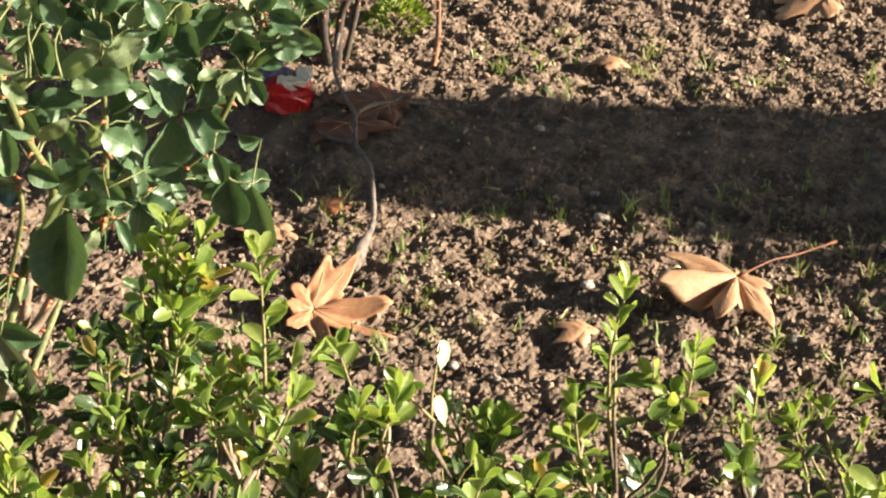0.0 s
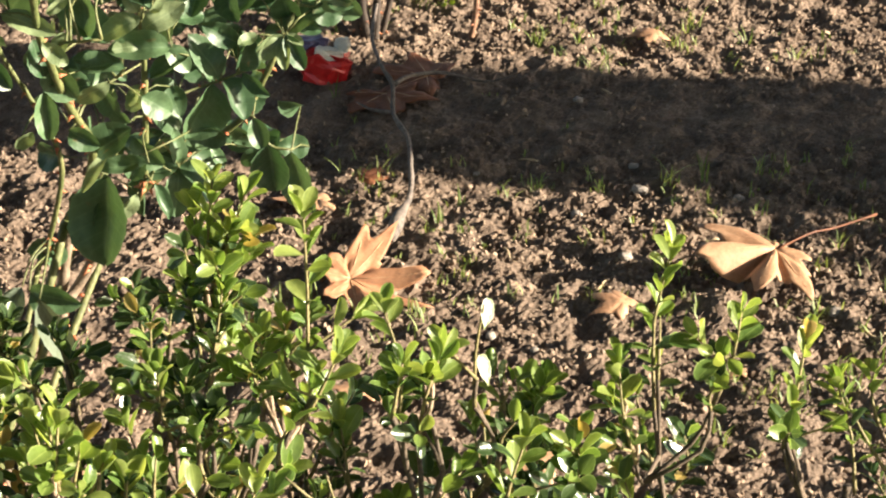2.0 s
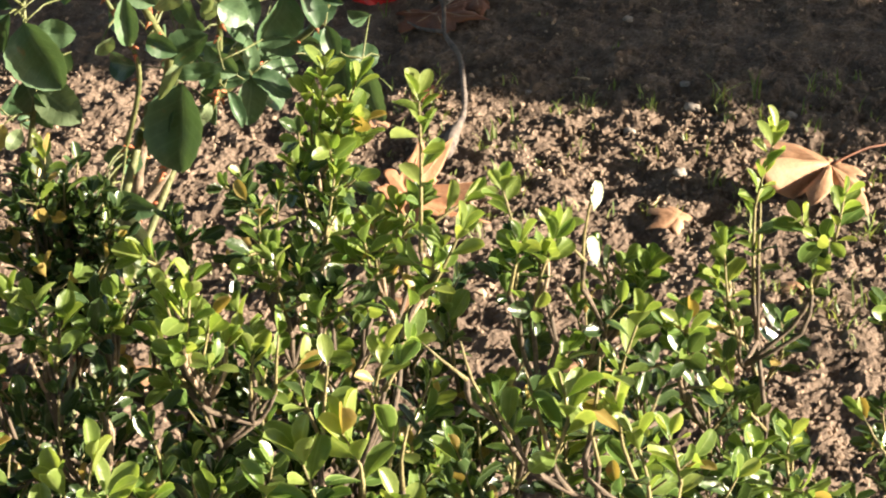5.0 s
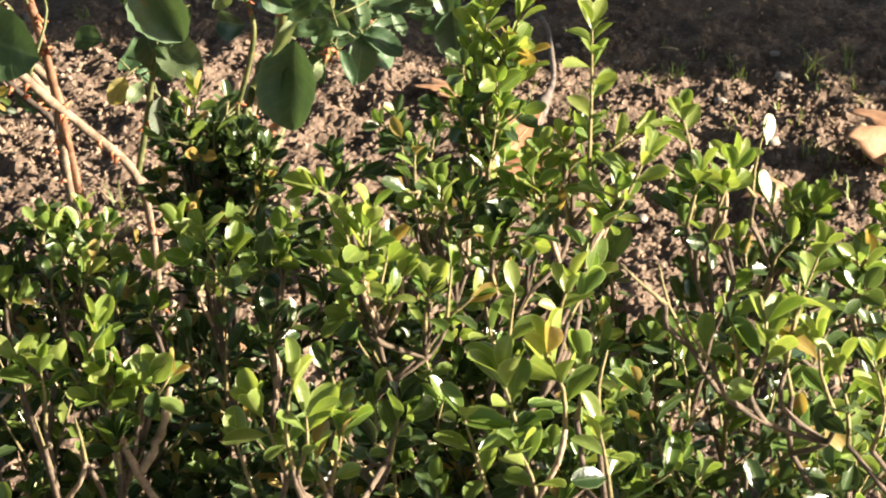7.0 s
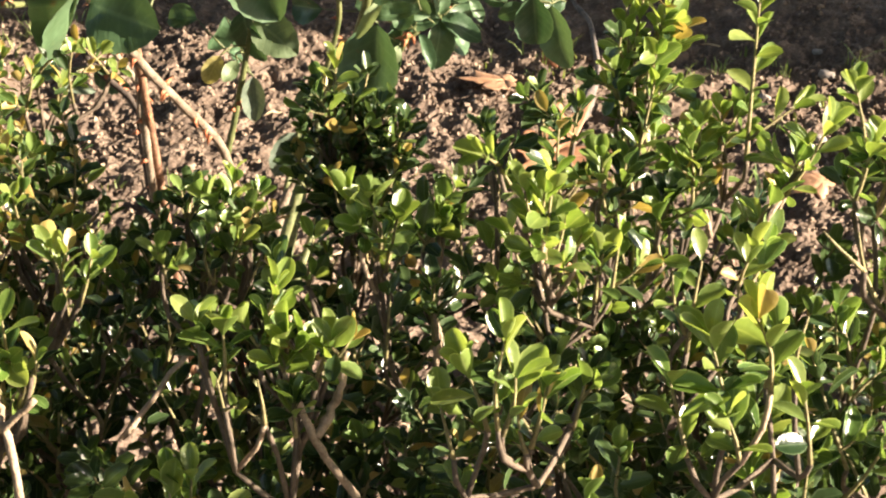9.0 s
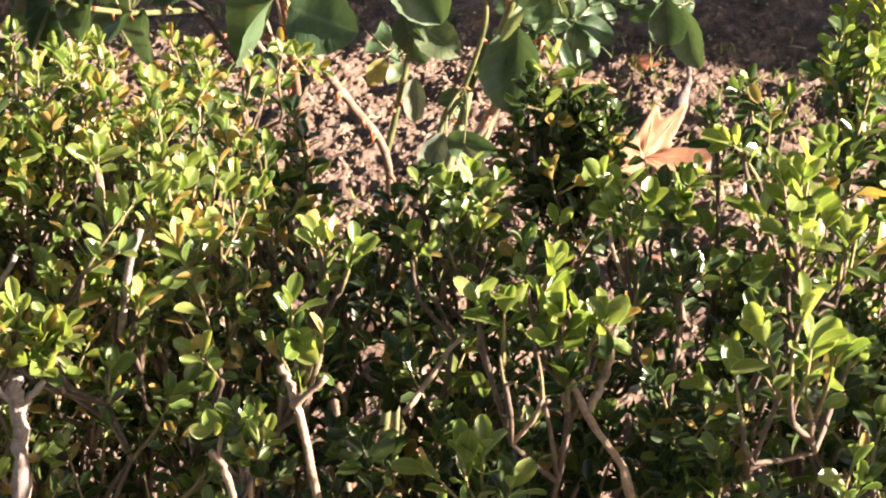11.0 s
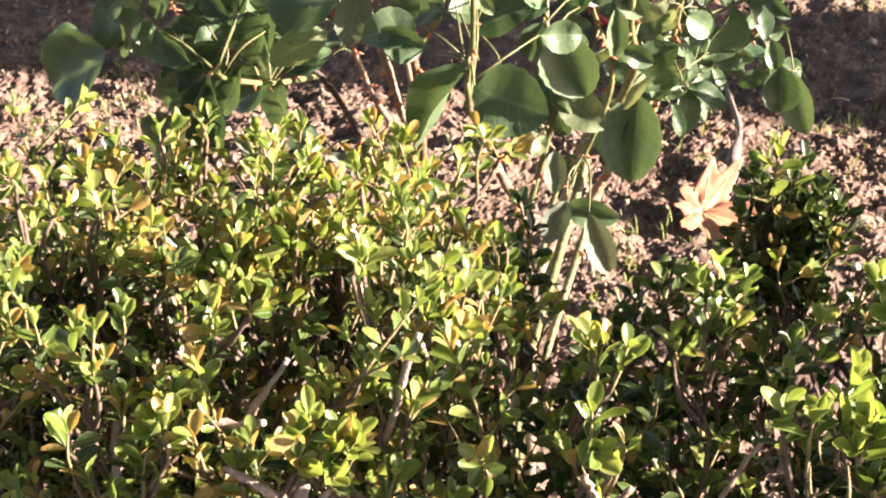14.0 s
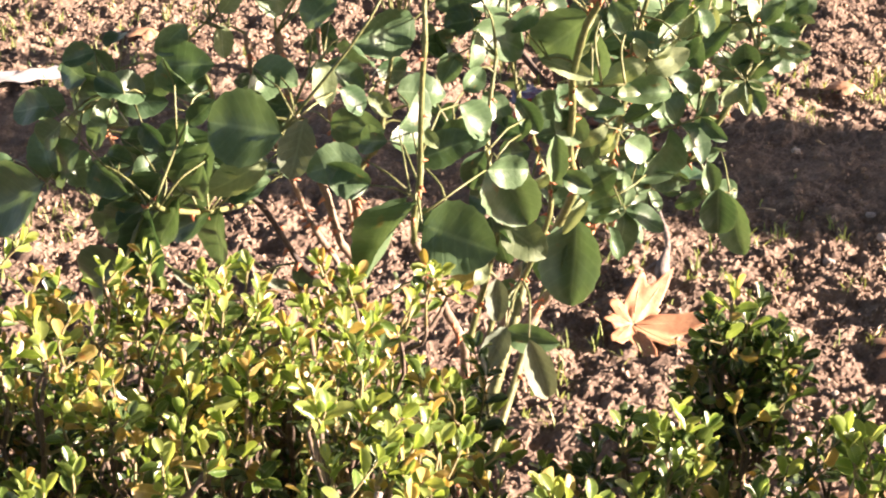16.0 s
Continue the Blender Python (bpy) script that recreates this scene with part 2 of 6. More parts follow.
def curve_pts(pts, n):
    """n+1 points on a smooth line through pts."""
    pts = [Vector(p) for p in pts]
    full = [pts[0] * 2 - pts[1]] + pts + [pts[-1] * 2 - pts[-2]]
    out, segs = [], len(pts) - 1
    for i in range(n + 1):
        u = i / n * segs
        k = min(int(u), segs - 1)
        u -= k
        a, b, c, d = full[k:k + 4]
        out.append(0.5 * ((2 * b) + (c - a) * u + (2 * a - 5 * b + 4 * c - d) * u * u + (3 * b - a - 3 * c + d) * u ** 3))
    return out


def axes(place, y, z, size):
    """A matrix whose Y points along y, Z as near to z as can be."""
    y = y.normalized()
    x = y.cross(z)
    if x.length < 1e-4:
        x = y.cross(Vector((0.31, 0.2, 0.9)))
    x.normalize()
    z = x.cross(y)
    return Matrix(((x.x * size, y.x * size, z.x * size, place[0]), (x.y * size, y.y * size, z.y * size, place[1]), (x.z * size, y.z * size, z.z * size, place[2]), (0, 0, 0, 1)))


def box_leaf(cup, bend, wide, plain=False):
    """A boxwood leaf one unit long: spoon-shaped with a blunt tip."""
    s = Shape()
    outline = [(0.0, 0.03), (0.1, 0.07), (0.26, 0.215), (0.46, 0.325), (0.68, 0.35), (0.87, 0.27), (0.965, 0.15), (0.985, 0.04)]
    if plain:
        outline = outline[1::2]
    v = []
    for y, w in outline:
        w *= wide
        z = -bend * y * y
        v += [(-w, y, z + cup * w), (-w * 0.5, y, z + cup * w * 0.25), (0, y + 0.004, z - 0.012), (w * 0.5, y, z + cup * w * 0.25), (w, y, z + cup * w)]
    f = [(i * 5 + k, i * 5 + k + 1, i * 5 + k + 6, i * 5 + k + 5) for i in range(len(outline) - 1) for k in range(4)]
    s.k = [(q, y, 0.0) for y, w in outline for q in (-1.0, -0.5, 0.0, 0.5, 1.0)]
    s.add(v, f)
    return s


def rose_leaflet(fold, bend, twist, wide=0.36):
    """A rose leaflet one unit long, with a toothed edge and a sunken midrib."""
    s = Shape()
    v, n = [], 13
    for i in range(n):
        y = i / (n - 1)
        w = wide * (4 * y ** 0.94 * (1 - y ** 0.94)) ** 0.68 + 0.012
        if 0 < i < n - 1:
            w *= 1.0 + (0.03 if i % 2 else -0.03)
        z = -bend * y * y + 0.03 * math.sin(y * 9 + twist * 5)
        tw = twist * (y - 0.3)
        for k in (-1, -0.55, 0, 0.55, 1):
            h = fold * abs(k) * w + (0.012 * math.cos(i * 2.1) if abs(k) == 0.55 else 0) - (0.012 if k == 0 else 0)
            v.append((k * w * math.cos(tw), y + abs(k) * 0.02, z + h + k * w * math.sin(tw)))
    f = [(i * 5 + k, i * 5 + k + 1, i * 5 + k + 6, i * 5 + k + 5) for i in range(n - 1) for k in range(4)]
    s.k = [(q, i / (n - 1), 0.0) for i in range(n) for q in (-1.0, -0.55, 0.0, 0.55, 1.0)]
    s.add(v, f)
    return s


def joined(name, shape, mats, place_list, parent, label, smooth=True):
    """Many copies of small shapes in one mesh, as stuff. place_list: (matrix, material slot, shape number)."""
    vs, fs, ms, ks, k = [], [], [], [], 0
    arrs = [(np.array(s.v), s.f) for s in shape]
    for m, slot, which in place_list:
        a, f = arrs[which]
        mm = np.array(m)
        vs.append(a @ mm[:3, :3].T + mm[:3, 3])
        fs += [tuple(i + k for i in q) for q in f]
        ms += [slot] * len(f)
        ks += shape[which].k
        k += len(a)
    me = bpy.data.meshes.new(name)
    me.from_pydata(np.concatenate(vs).tolist(), [], fs)
    for m in mats:
        me.materials.append(m)
    me.polygons.foreach_set("material_index", ms)
    me.polygons.foreach_set("use_smooth", [smooth] * len(fs))
    if ks:
        me.attributes.new("leafpos", "FLOAT_VECTOR", "POINT").data.foreach_set("vector", [c for q in ks for c in q])
    ob = new(name, me)
    if parent is not None:
        ob.parent = parent
    return tagged(ob, label, "", "", "stuff")


# ---- ground ----
def soil_height(x, y):
    v = Vector((x, y, 0.0))
    h = 0.02 * noise.noise(v * 2.2) + 0.017 * noise.noise(v * 9.0)
    inside = min(x + 1.5, 0.85 - x, y - 1.1, 3.5 - y)
    near = min(1.0, max(0.0, 1.0 + inside / 0.7))
    h *= min(1.0, max(0.0, 1.0 + inside / 3.0))
    # a low swell, added at the right to darken the soil behind it
    h += 0.07 * math.exp(-((x - 0.68) / 0.17) ** 2 - ((y - 2.02) / 0.32) ** 2)
    # relief is flattened along the strip where the trunk's shadow falls
    calm = 0.45 + 0.55 * min(1.0, abs(y - 2.52 + 0.15 * x) / 0.22)
    a = noise.noise(v * 26.0)
    b = noise.noise(v * 70.0 + Vector((3.1, 7.7, 1.0)))
    d = noise.voronoi(v * 42.0 + Vector((0.6 * a, 0.6 * b, 0.0)))[0][0]
    lumps = math.sqrt(max(0.0, 1.0 - (d / 0.62) ** 2)) * (0.5 + 0.9 * max(-0.3, a))
    grit = random.Random(int(x * 5000) * 7919 + int(y * 5000)).random() - 0.5
    return h * 0.7 + near * calm * (0.0048 * grit + 0.0105 * a + 0.0052 * b + 0.003 * lumps)


def spread(lo, hi, step, far):
    mid = np.arange(lo, hi + step / 2, step).tolist()
    out, d = [], step
    while d < far:
        d *= 1.1
        out.append(d)
    return [lo - d for d in reversed(out)] + mid + [mid[-1] + d for d in out]


def make_ground():
    xs, ys = spread(-1.5, 0.85, 0.005, 300.0), spread(1.1, 3.5, 0.005, 300.0)
    v = [(x, y, soil_height(x, y)) for y in ys for x in xs]
    w = len(xs)
    f = [(j * w + i, j * w + i + 1, (j + 1) * w + i + 1, (j + 1) * w + i) for j in range(len(ys) - 1) for i in range(w - 1)]
    s = Shape()
    s.v, s.f, s.m = v, f, [0] * len(f)
    return tagged(new("ground", s.mesh("ground", SOIL, False)), "bare crumbly brown garden soil in low sun", "soil", "", "structure")


ground = make_ground()


def lump(rng, k=0.42, fine=True):
    bm = bmesh.new()
    if fine:
        bmesh.ops.create_icosphere(bm, subdivisions=1, radius=1.0)
    else:
        bmesh.ops.create_uvsphere(bm, u_segments=4, v_segments=2, radius=1.0)
    for q in bm.verts:
        q.co *= 1 + 1.25 * k * (rng.random() - 0.5) * 2
    bm.verts.ensure_lookup_table()
    s = Shape()
    s.add([tuple(q.co) for q in bm.verts], [tuple(a.index for a in p.verts) for p in bm.faces])
    bm.free()
    return s


def crumbs():
    rng = random.Random(4)
    kinds = [lump(rng) for _ in range(10)] + [lump(rng, 0.42, False) for _ in range(6)]
    places = []
    while len(places) < 84000:
        x, y = rng.uniform(-2.1, 1.45), rng.uniform(0.5, 4.1)
        n = noise.noise(Vector((x * 5, y * 5, 3.0)))
        calm = abs(y - 2.52 + 0.15 * x) < 0.2
        rim = min(x + 1.5, 0.85 - x, y - 1.12, 3.5 - y)
        if rng.random() > 0.55 + 0.8 * n or (calm and rng.random() < 0.7) or rng.random() > 1.0 + rim / 0.6:
            continue
        r = 0.0009 + 0.004 * rng.random() ** 3.4
        m = pose(x, y, soil_height(x, y) + r * 0.3, rng.uniform(0, 360), rng.uniform(0, 360), rng.uniform(0, 360))
        places.append((m @ Matrix.Diagonal((r * rng.uniform(0.8, 1.3), r, r * rng.uniform(0.6, 1.0), 1)), 0, rng.randrange(10) if r > 0.0019 else 10 + rng.randrange(6)))
    for _ in range(600):
        x, y, r = rng.uniform(-1.45, 0.8), rng.uniform(1.2, 3.4), rng.uniform(0.0035, 0.007)
        if abs(y - 2.52 + 0.15 * x) < 0.2 or noise.noise(Vector((x * 4, y * 4, 7.0))) < -0.05:
            continue
        m = pose(x, y, soil_height(x, y) + r * 0.15, rng.uniform(0, 360), rng.uniform(0, 360), rng.uniform(0, 360))
        places.append((m @ Matrix.Diagonal((r * 1.2, r, r * 0.75, 1)), 0, rng.randrange(10)))
    joined("soil_crumbs", kinds, [CLOD], places, None, "loose crumbs of dry brown soil and grit on the bed", False)


crumbs()


def pebbles():
    rng = random.Random(9)
    bm = bmesh.new()
    bmesh.ops.create_icosphere(bm, subdivisions=2, radius=1.0)
    for q in bm.verts:
        q.co *= 1 + 0.45 * noise.noise(q.co * 1.9)
    me = bpy.data.meshes.new("pebble")
    bm.to_mesh(me)
    bm.free()
    me.materials.append(STONE)
    me.polygons.foreach_set("use_smooth", [True] * len(me.polygons))
    spots = [(0.106, 2.231, 0.011), (0.007, 2.174, 0.009), (0.06, 2.02, 0.009)]
    for i in range(30):
        spots.append((rng.uniform(-1.3, 0.7), rng.uniform(1.5, 3.3), rng.uniform(0.003, 0.009)))
    for x, y, r in spots:
        ob = new("pebble", me)
        ob.matrix_world = pose(x, y, soil_height(x, y) + r * 0.3, rng.uniform(0, 30), rng.uniform(0, 30), rng.uniform(0, 360)) @ Matrix.Diagonal((r * 1.2, r, r * 0.75, 1))
        tagged(ob, "small pale grey pebble half sunk in the soil", "pebble", "pebbles on the soil", "")


pebbles()


def grass_tufts():
    rng = random.Random(5)
    s = Shape()
    spots = [(0.148, 2.246, 7, 0.055), (0.209, 2.253, 4, 0.05), (0.445, 2.076, 5, 0.055), (0.01, 2.829, 9, 0.05), (0.29, 2.926, 7, 0.05), (0.637, 2.724, 8, 0.05), (-0.27, 2.3, 4, 0.05), (0.05, 2.25, 5, 0.03), (-0.375, 1.93, 5, 0.05)]
    while len(spots) < 640:
        x, y = rng.uniform(-1.4, 0.8), rng.uniform(1.5, 3.4)
        if noise.noise(Vector((x * 2.1, y * 2.1, 9.0))) < -0.05 or 2.38 < y + 0.15 * x < 2.7 and rng.random() < 0.7:
            continue
        spots.append((x, y, rng.randint(2, 6), rng.uniform(0.012, 0.034)))
    for x, y, n, h in spots:
        for _ in range(n):
            bx, by = x + rng.gauss(0, 0.006), y + rng.gauss(0, 0.006)
            a, lean, hh = rng.uniform(0, 6.28), rng.uniform(0.1, 0.9), h * rng.uniform(0.6, 1.15)
            z0 = soil_height(bx, by) - 0.002
            d = Vector((math.cos(a), math.sin(a), 0))
            w = Vector((-d.y, d.x, 0)) * rng.uniform(0.0008, 0.0017)
            pts = [Vector((bx, by, z0)) + d * (lean * hh * u * u) + Vector((0, 0, hh * (u - 0.3 * lean * u * u))) for u in (0, 0.35, 0.7, 1)]
            v = []
            for p, k in zip(pts, (0.8, 1, 0.75, 0.08)):
                v += [p - w * k, p + w * k]
            s.add(v, [(0, 1, 3, 2), (2, 3, 5, 4), (4, 5, 7, 6)])
    tagged(new("grass_tufts", s.mesh("grass_tufts", GRASS)), "thin sparse tufts of young green grass in the soil", "grass", "", "stuff")


grass_tufts()


# ---- shade from beyond the view: a tree trunk to the right, with added crown and stems ----
def shade_tree():
    t = thing("tree", "unseen plane tree: trunk known by its shadow, crown added to block sky", "tree", (3.6, 1.965, 0))
    s, rng = Shape(), random.Random(2)
    # swollen near 0.85 m to widen the trunk's shadow at the right
    s.tube([(0, 0, -0.1), (0.0, 0, 0.3), (0.0, -0.035, 0.85), (0.0, -0.012, 1.12), (0.0, 0.01, 2.2), (0.0, 0.0, 4.2), (0.1, 0.1, 7.5)], [0.28, 0.25, 0.252, 0.217, 0.18, 0.15, 0.06], 20, 0, 0.05, rng)
    part("trunk", s.mesh("trunk", TRUNK), t)
    # unseen stems, added to cast dark streaks on the soil
    for dy, top, r in ((-0.27, 1.0, 0.05), (-0.34, 0.97, 0.034), (-0.43, 0.98, 0.026)):
        sh = Shape()
        sh.tube(curve_pts([(0.03, dy * 0.8, -0.05), (0.0, dy * 0.95, 0.3), (0.02, dy, 0.7), (0.0, dy - 0.02, top)], 10), [r - 0.012 * i / 10 for i in range(11)], 8, 0, 0.1, rng)
        part("shadow_shoot", sh.mesh("shadow_shoot", TRUNK), t)
    # limbs and crown are added out of view, to dim the sky
    for k in range(14):
        a, ln, z = k * 2.4, rng.uniform(3.5, 6.5), rng.uniform(3.8, 6.0)
        d = Vector((math.cos(a), math.sin(a), 0))
        rise = 0.9 + max(0, d.x) * 2.2
        li = Shape()
        li.tube(curve_pts([(0, 0, z), d * ln * 0.4 + Vector((0, 0, z + rise * 0.7)), d * ln + Vector((0, 0, z + rise))], 8), [0.09 - 0.08 * i / 8 for i in range(9)], 8, 0, 0.1, rng)
        part("limb", li.mesh("limb", TRUNK), t)
    blade = Shape()
    blade.add([(0, 0, 0), (-0.45, 0.35, 0.06), (0.45, 0.35, 0.06), (-0.3, 0.75, 0.0), (0.3, 0.75, 0.0), (0, 1.05, -0.1), (0, 0.4, 0)], [(0, 6, 1), (0, 2, 6), (1, 6, 5, 3), (6, 2, 4, 5)])
    pl = []
    while len(pl) < 18000:
        p = Vector((rng.uniform(-12, 7), rng.uniform(-9.5, 8.5), 0))
        if noise.noise(p * 0.5) < -0.4:
            continue
        p.z = 4.0 + max(0.0, p.x + 4) * 0.35 + rng.uniform(0, 2.2)
        pl.append((axes(p, Vector((rng.gauss(0, 1), rng.gauss(0, 1), rng.gauss(-0.2, 0.5))), Vector((rng.gauss(0, 0.5), rng.gauss(0, 0.5), 1)), rng.uniform(0.2, 0.34)), 0, 0))
    joined("crown", [blade], [TREE_LEAF], pl, t, "wide leafy crown out of view, added to block sky light")


shade_tree()


# ---- fallen plane leaves ----
def plane_leaf(size, lobes, droop, curl, seed, web=0.62, fold=0.035, creases=()):
    """A lobed plane-tree leaf, base at the origin, middle lobe along +Y; droop bends the rim down, curl lifts the tips."""
    rng = random.Random(seed)
    s, ang, rings = Shape(), 72, 9
    v = [(0, 0, 0)]
    for j in range(1, rings + 1):
        q = j / rings
        for i in range(ang):
            a = -math.pi + 2 * math.pi * i / ang
            r = 0.18
            for la, ll, lw in lobes:
                d = (a - radians(la) + math.pi) % (2 * math.pi) - math.pi
                r = max(r, ll * max(0.0, 1 - abs(d) / lw) ** 0.6, ll * web * max(0.0, 1 - abs(d) / (lw * 1.7)) ** 0.5)
            r *= 1 + 0.07 * math.sin(a * 17 + seed) + 0.03 * math.sin(a * 31)
            rr = r * q * size
            ridge = max(math.cos((a - radians(la)) * 1.0) ** 10 if math.cos(a - radians(la)) > 0 else 0 for la, _, _ in lobes)
            z = -droop * size * (r * q) ** 1.6 + fold * size * 2.0 * ridge * q ** 0.7 + curl * size * max(0, r * q - 0.45) ** 2 + 0.035 * size * noise.noise(Vector((math.sin(a) * q * 2.5, math.cos(a) * q * 2.5, seed)))
            z += sum(deep * size * r * q * math.exp(-((a - radians(ca)) / radians(wide)) ** 2) for ca, deep, wide in creases)
            v.append((rr * math.sin(a), rr * math.cos(a), z))
    f = [(0, 1 + i, 1 + (i + 1) % ang) for i in range(ang)]
    for j in range(rings - 1):
        f += [(1 + j * ang + i, 1 + (j + 1) * ang + i, 1 + (j + 1) * ang + (i + 1) % ang, 1 + j * ang + (i + 1) % ang) for i in range(ang)]
    s.add(v, f)
    return s


def fallen_leaf(place, yaw, size, lobes, droop, curl, seed, mat, label, tilt=(0, 0), stalk=None, veins=True, web=0.8, creases=()):
    t = thing("fallen_leaf", label, "dry leaf", place, "fallen leaves")
    rot = pose(0, 0, 0, tilt[0], tilt[1], yaw)
    sh = plane_leaf(size, lobes, droop, curl, seed, web, 0.035, creases)
    sh.v = [tuple(rot @ Vector(p)) for p in sh.v]
    low = min(p[2] for p in sh.v)
    lift = max(0.0, -low + soil_height(place[0], place[1]) - place[2] + 0.002)
    sh.v = [(p[0], p[1], p[2] + lift) for p in sh.v]
    blade = part("blade", sh.mesh("blade", mat), t)
    mod = blade.modifiers.new("thick", "SOLIDIFY")
    mod.thickness = 0.0008
    if veins:
        for la, ll, lw in lobes:
            vs = Shape()
            pts = []
            for u in (0.02, 0.25, 0.5, 0.75, 0.9):
                r = ll * u
                z = -droop * size * r ** 1.6 + 0.07 * size * u ** 0.7 + curl * size * max(0, r - 0.45) ** 2 + 0.035 * size * noise.noise(Vector((math.sin(radians(la)) * u * 2.5, math.cos(radians(la)) * u * 2.5, seed)))
                z += sum(deep * size * r * math.exp(-((la - ca) / wide) ** 2) for ca, deep, wide in creases)
                pts.append(rot @ Vector((r * size * math.sin(radians(la)), r * size * math.cos(radians(la)), z)) + Vector((0, 0, lift + 0.0004)))
            vs.tube(pts, [0.0013, 0.0011, 0.0008, 0.0006, 0.0003], 5)
            part("vein", vs.mesh("vein", VEIN), t, "raised pale vein")
    if stalk:
        st = Shape()
        a = rot @ Vector((0, 0, 0)) + Vector((0, 0, lift))
        st.tube(curve_pts([a] + [Vector(p) - Vector(place) for p in stalk], 10), [0.0016] * 10 + [0.0022], 6)
        part("stalk", st.mesh("stalk", DRY_DARK), t, "thin reddish leaf stalk")
    return t


BROAD = [(0, 1.0, 0.72), (56, 0.95, 0.7), (-56, 0.95, 0.7), (112, 0.7, 0.6), (-112, 0.7, 0.6)]
fallen_leaf((0.26, 1.98, 0.0), 156, 0.114, [(0, 0.98, 0.44), (50, 1.15, 0.46), (-46, 0.88, 0.46), (98, 1.05, 0.42), (-95, 0.45, 0.5)], 0.2, 0.0, 3, DRY,
            "large tan dry plane leaf lying tented on the soil", (-4, -10), [(0.313, 2.01, 0.045), (0.353, 2.035, 0.04), (0.418, 2.065, 0.045)], True, 0.8, [(26, -0.42, 10), (58, 0.2, 22), (-8, 0.16, 14), (74, -0.16, 8), (-24, -0.14, 8)])
fallen_leaf((-0.322, 1.965, 0.0), -102, 0.108, [(26, 1.2, 0.34), (-12, 1.1, 0.36), (-66, 0.95, 0.4), (-88, 0.8, 0.45), (70, 0.8, 0.4), (118, 0.55, 0.6), (170, 0.4, 0.8), (-140, 0.45, 0.7)], -0.1, 0.35, 8, DRY_ORANGE,
            "curled orange-brown dry plane leaf with raised tips", (-12, 20), None, True, 0.7, [(6, -0.14, 9), (-48, -0.12, 12), (50, 0.2, 18)])
fallen_leaf((0.04, 1.885, 0.0), 60, 0.045, BROAD, 0.5, 0.0, 12, DRY, "small curled tan dry leaf half buried in soil", (20, 0), None, False)
fallen_leaf((-0.37, 2.2, 0.0), 100, 0.07, BROAD, 0.2, 0.3, 15, DRY, "torn brown dry leaf flat on the soil", (10, 10), None)
fallen_leaf((-0.30, 2.3, 0.0), -40, 0.04, BROAD, 0.3, 0.2, 16, DRY_DARK, "small torn dark dry leaf on the soil", (10, 0), None, False)
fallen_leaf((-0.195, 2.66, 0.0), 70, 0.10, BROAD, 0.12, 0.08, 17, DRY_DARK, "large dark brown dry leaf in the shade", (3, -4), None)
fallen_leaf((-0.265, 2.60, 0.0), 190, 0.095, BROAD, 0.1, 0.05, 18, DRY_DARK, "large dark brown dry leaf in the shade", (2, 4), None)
fallen_leaf((0.213, 2.835, 0.0), 30, 0.05, BROAD, 0.6, 0.0, 19, DRY, "small crumpled tan dry leaf on sunny soil", (15, 10), None, False)
fallen_leaf((0.65, 3.12, 0.0), 60, 0.13, BROAD, 0.3, 0.1, 20, DRY, "pale dry plane leaf lying far back on the soil", (0, 0), None)
fallen_leaf((-0.308, 1.641, 0.0), 20, 0.05, BROAD, 0.4, 0.1, 21, DRY, "small tan dry leaf behind the box hedge", (0, 20), None, False)
fallen_leaf((0.165, 1.710, 0.0), 80, 0.03, BROAD, 0.4, 0.1, 22, DRY, "small tan dry leaf behind the box hedge", (0, 15), None, False)
fallen_leaf((-1.05, 3.15, 0.0), 120, 0.05, BROAD, 0.4, 0.2, 23, DRY, "small pale dry leaf on shaded soil", (10, 0), None, False)
fallen_leaf((-0.66, 1.5, 0.0), 10, 0.06, BROAD, 0.3, 0.2, 24, DRY, "small brown dry leaf under the hedge", (0, 0), None, False)
fallen_leaf((-0.12, 1.52, 0.0), 210, 0.06, BROAD, 0.3, 0.2, 25, DRY, "small brown dry leaf under the hedge", (0, 0), None, False)


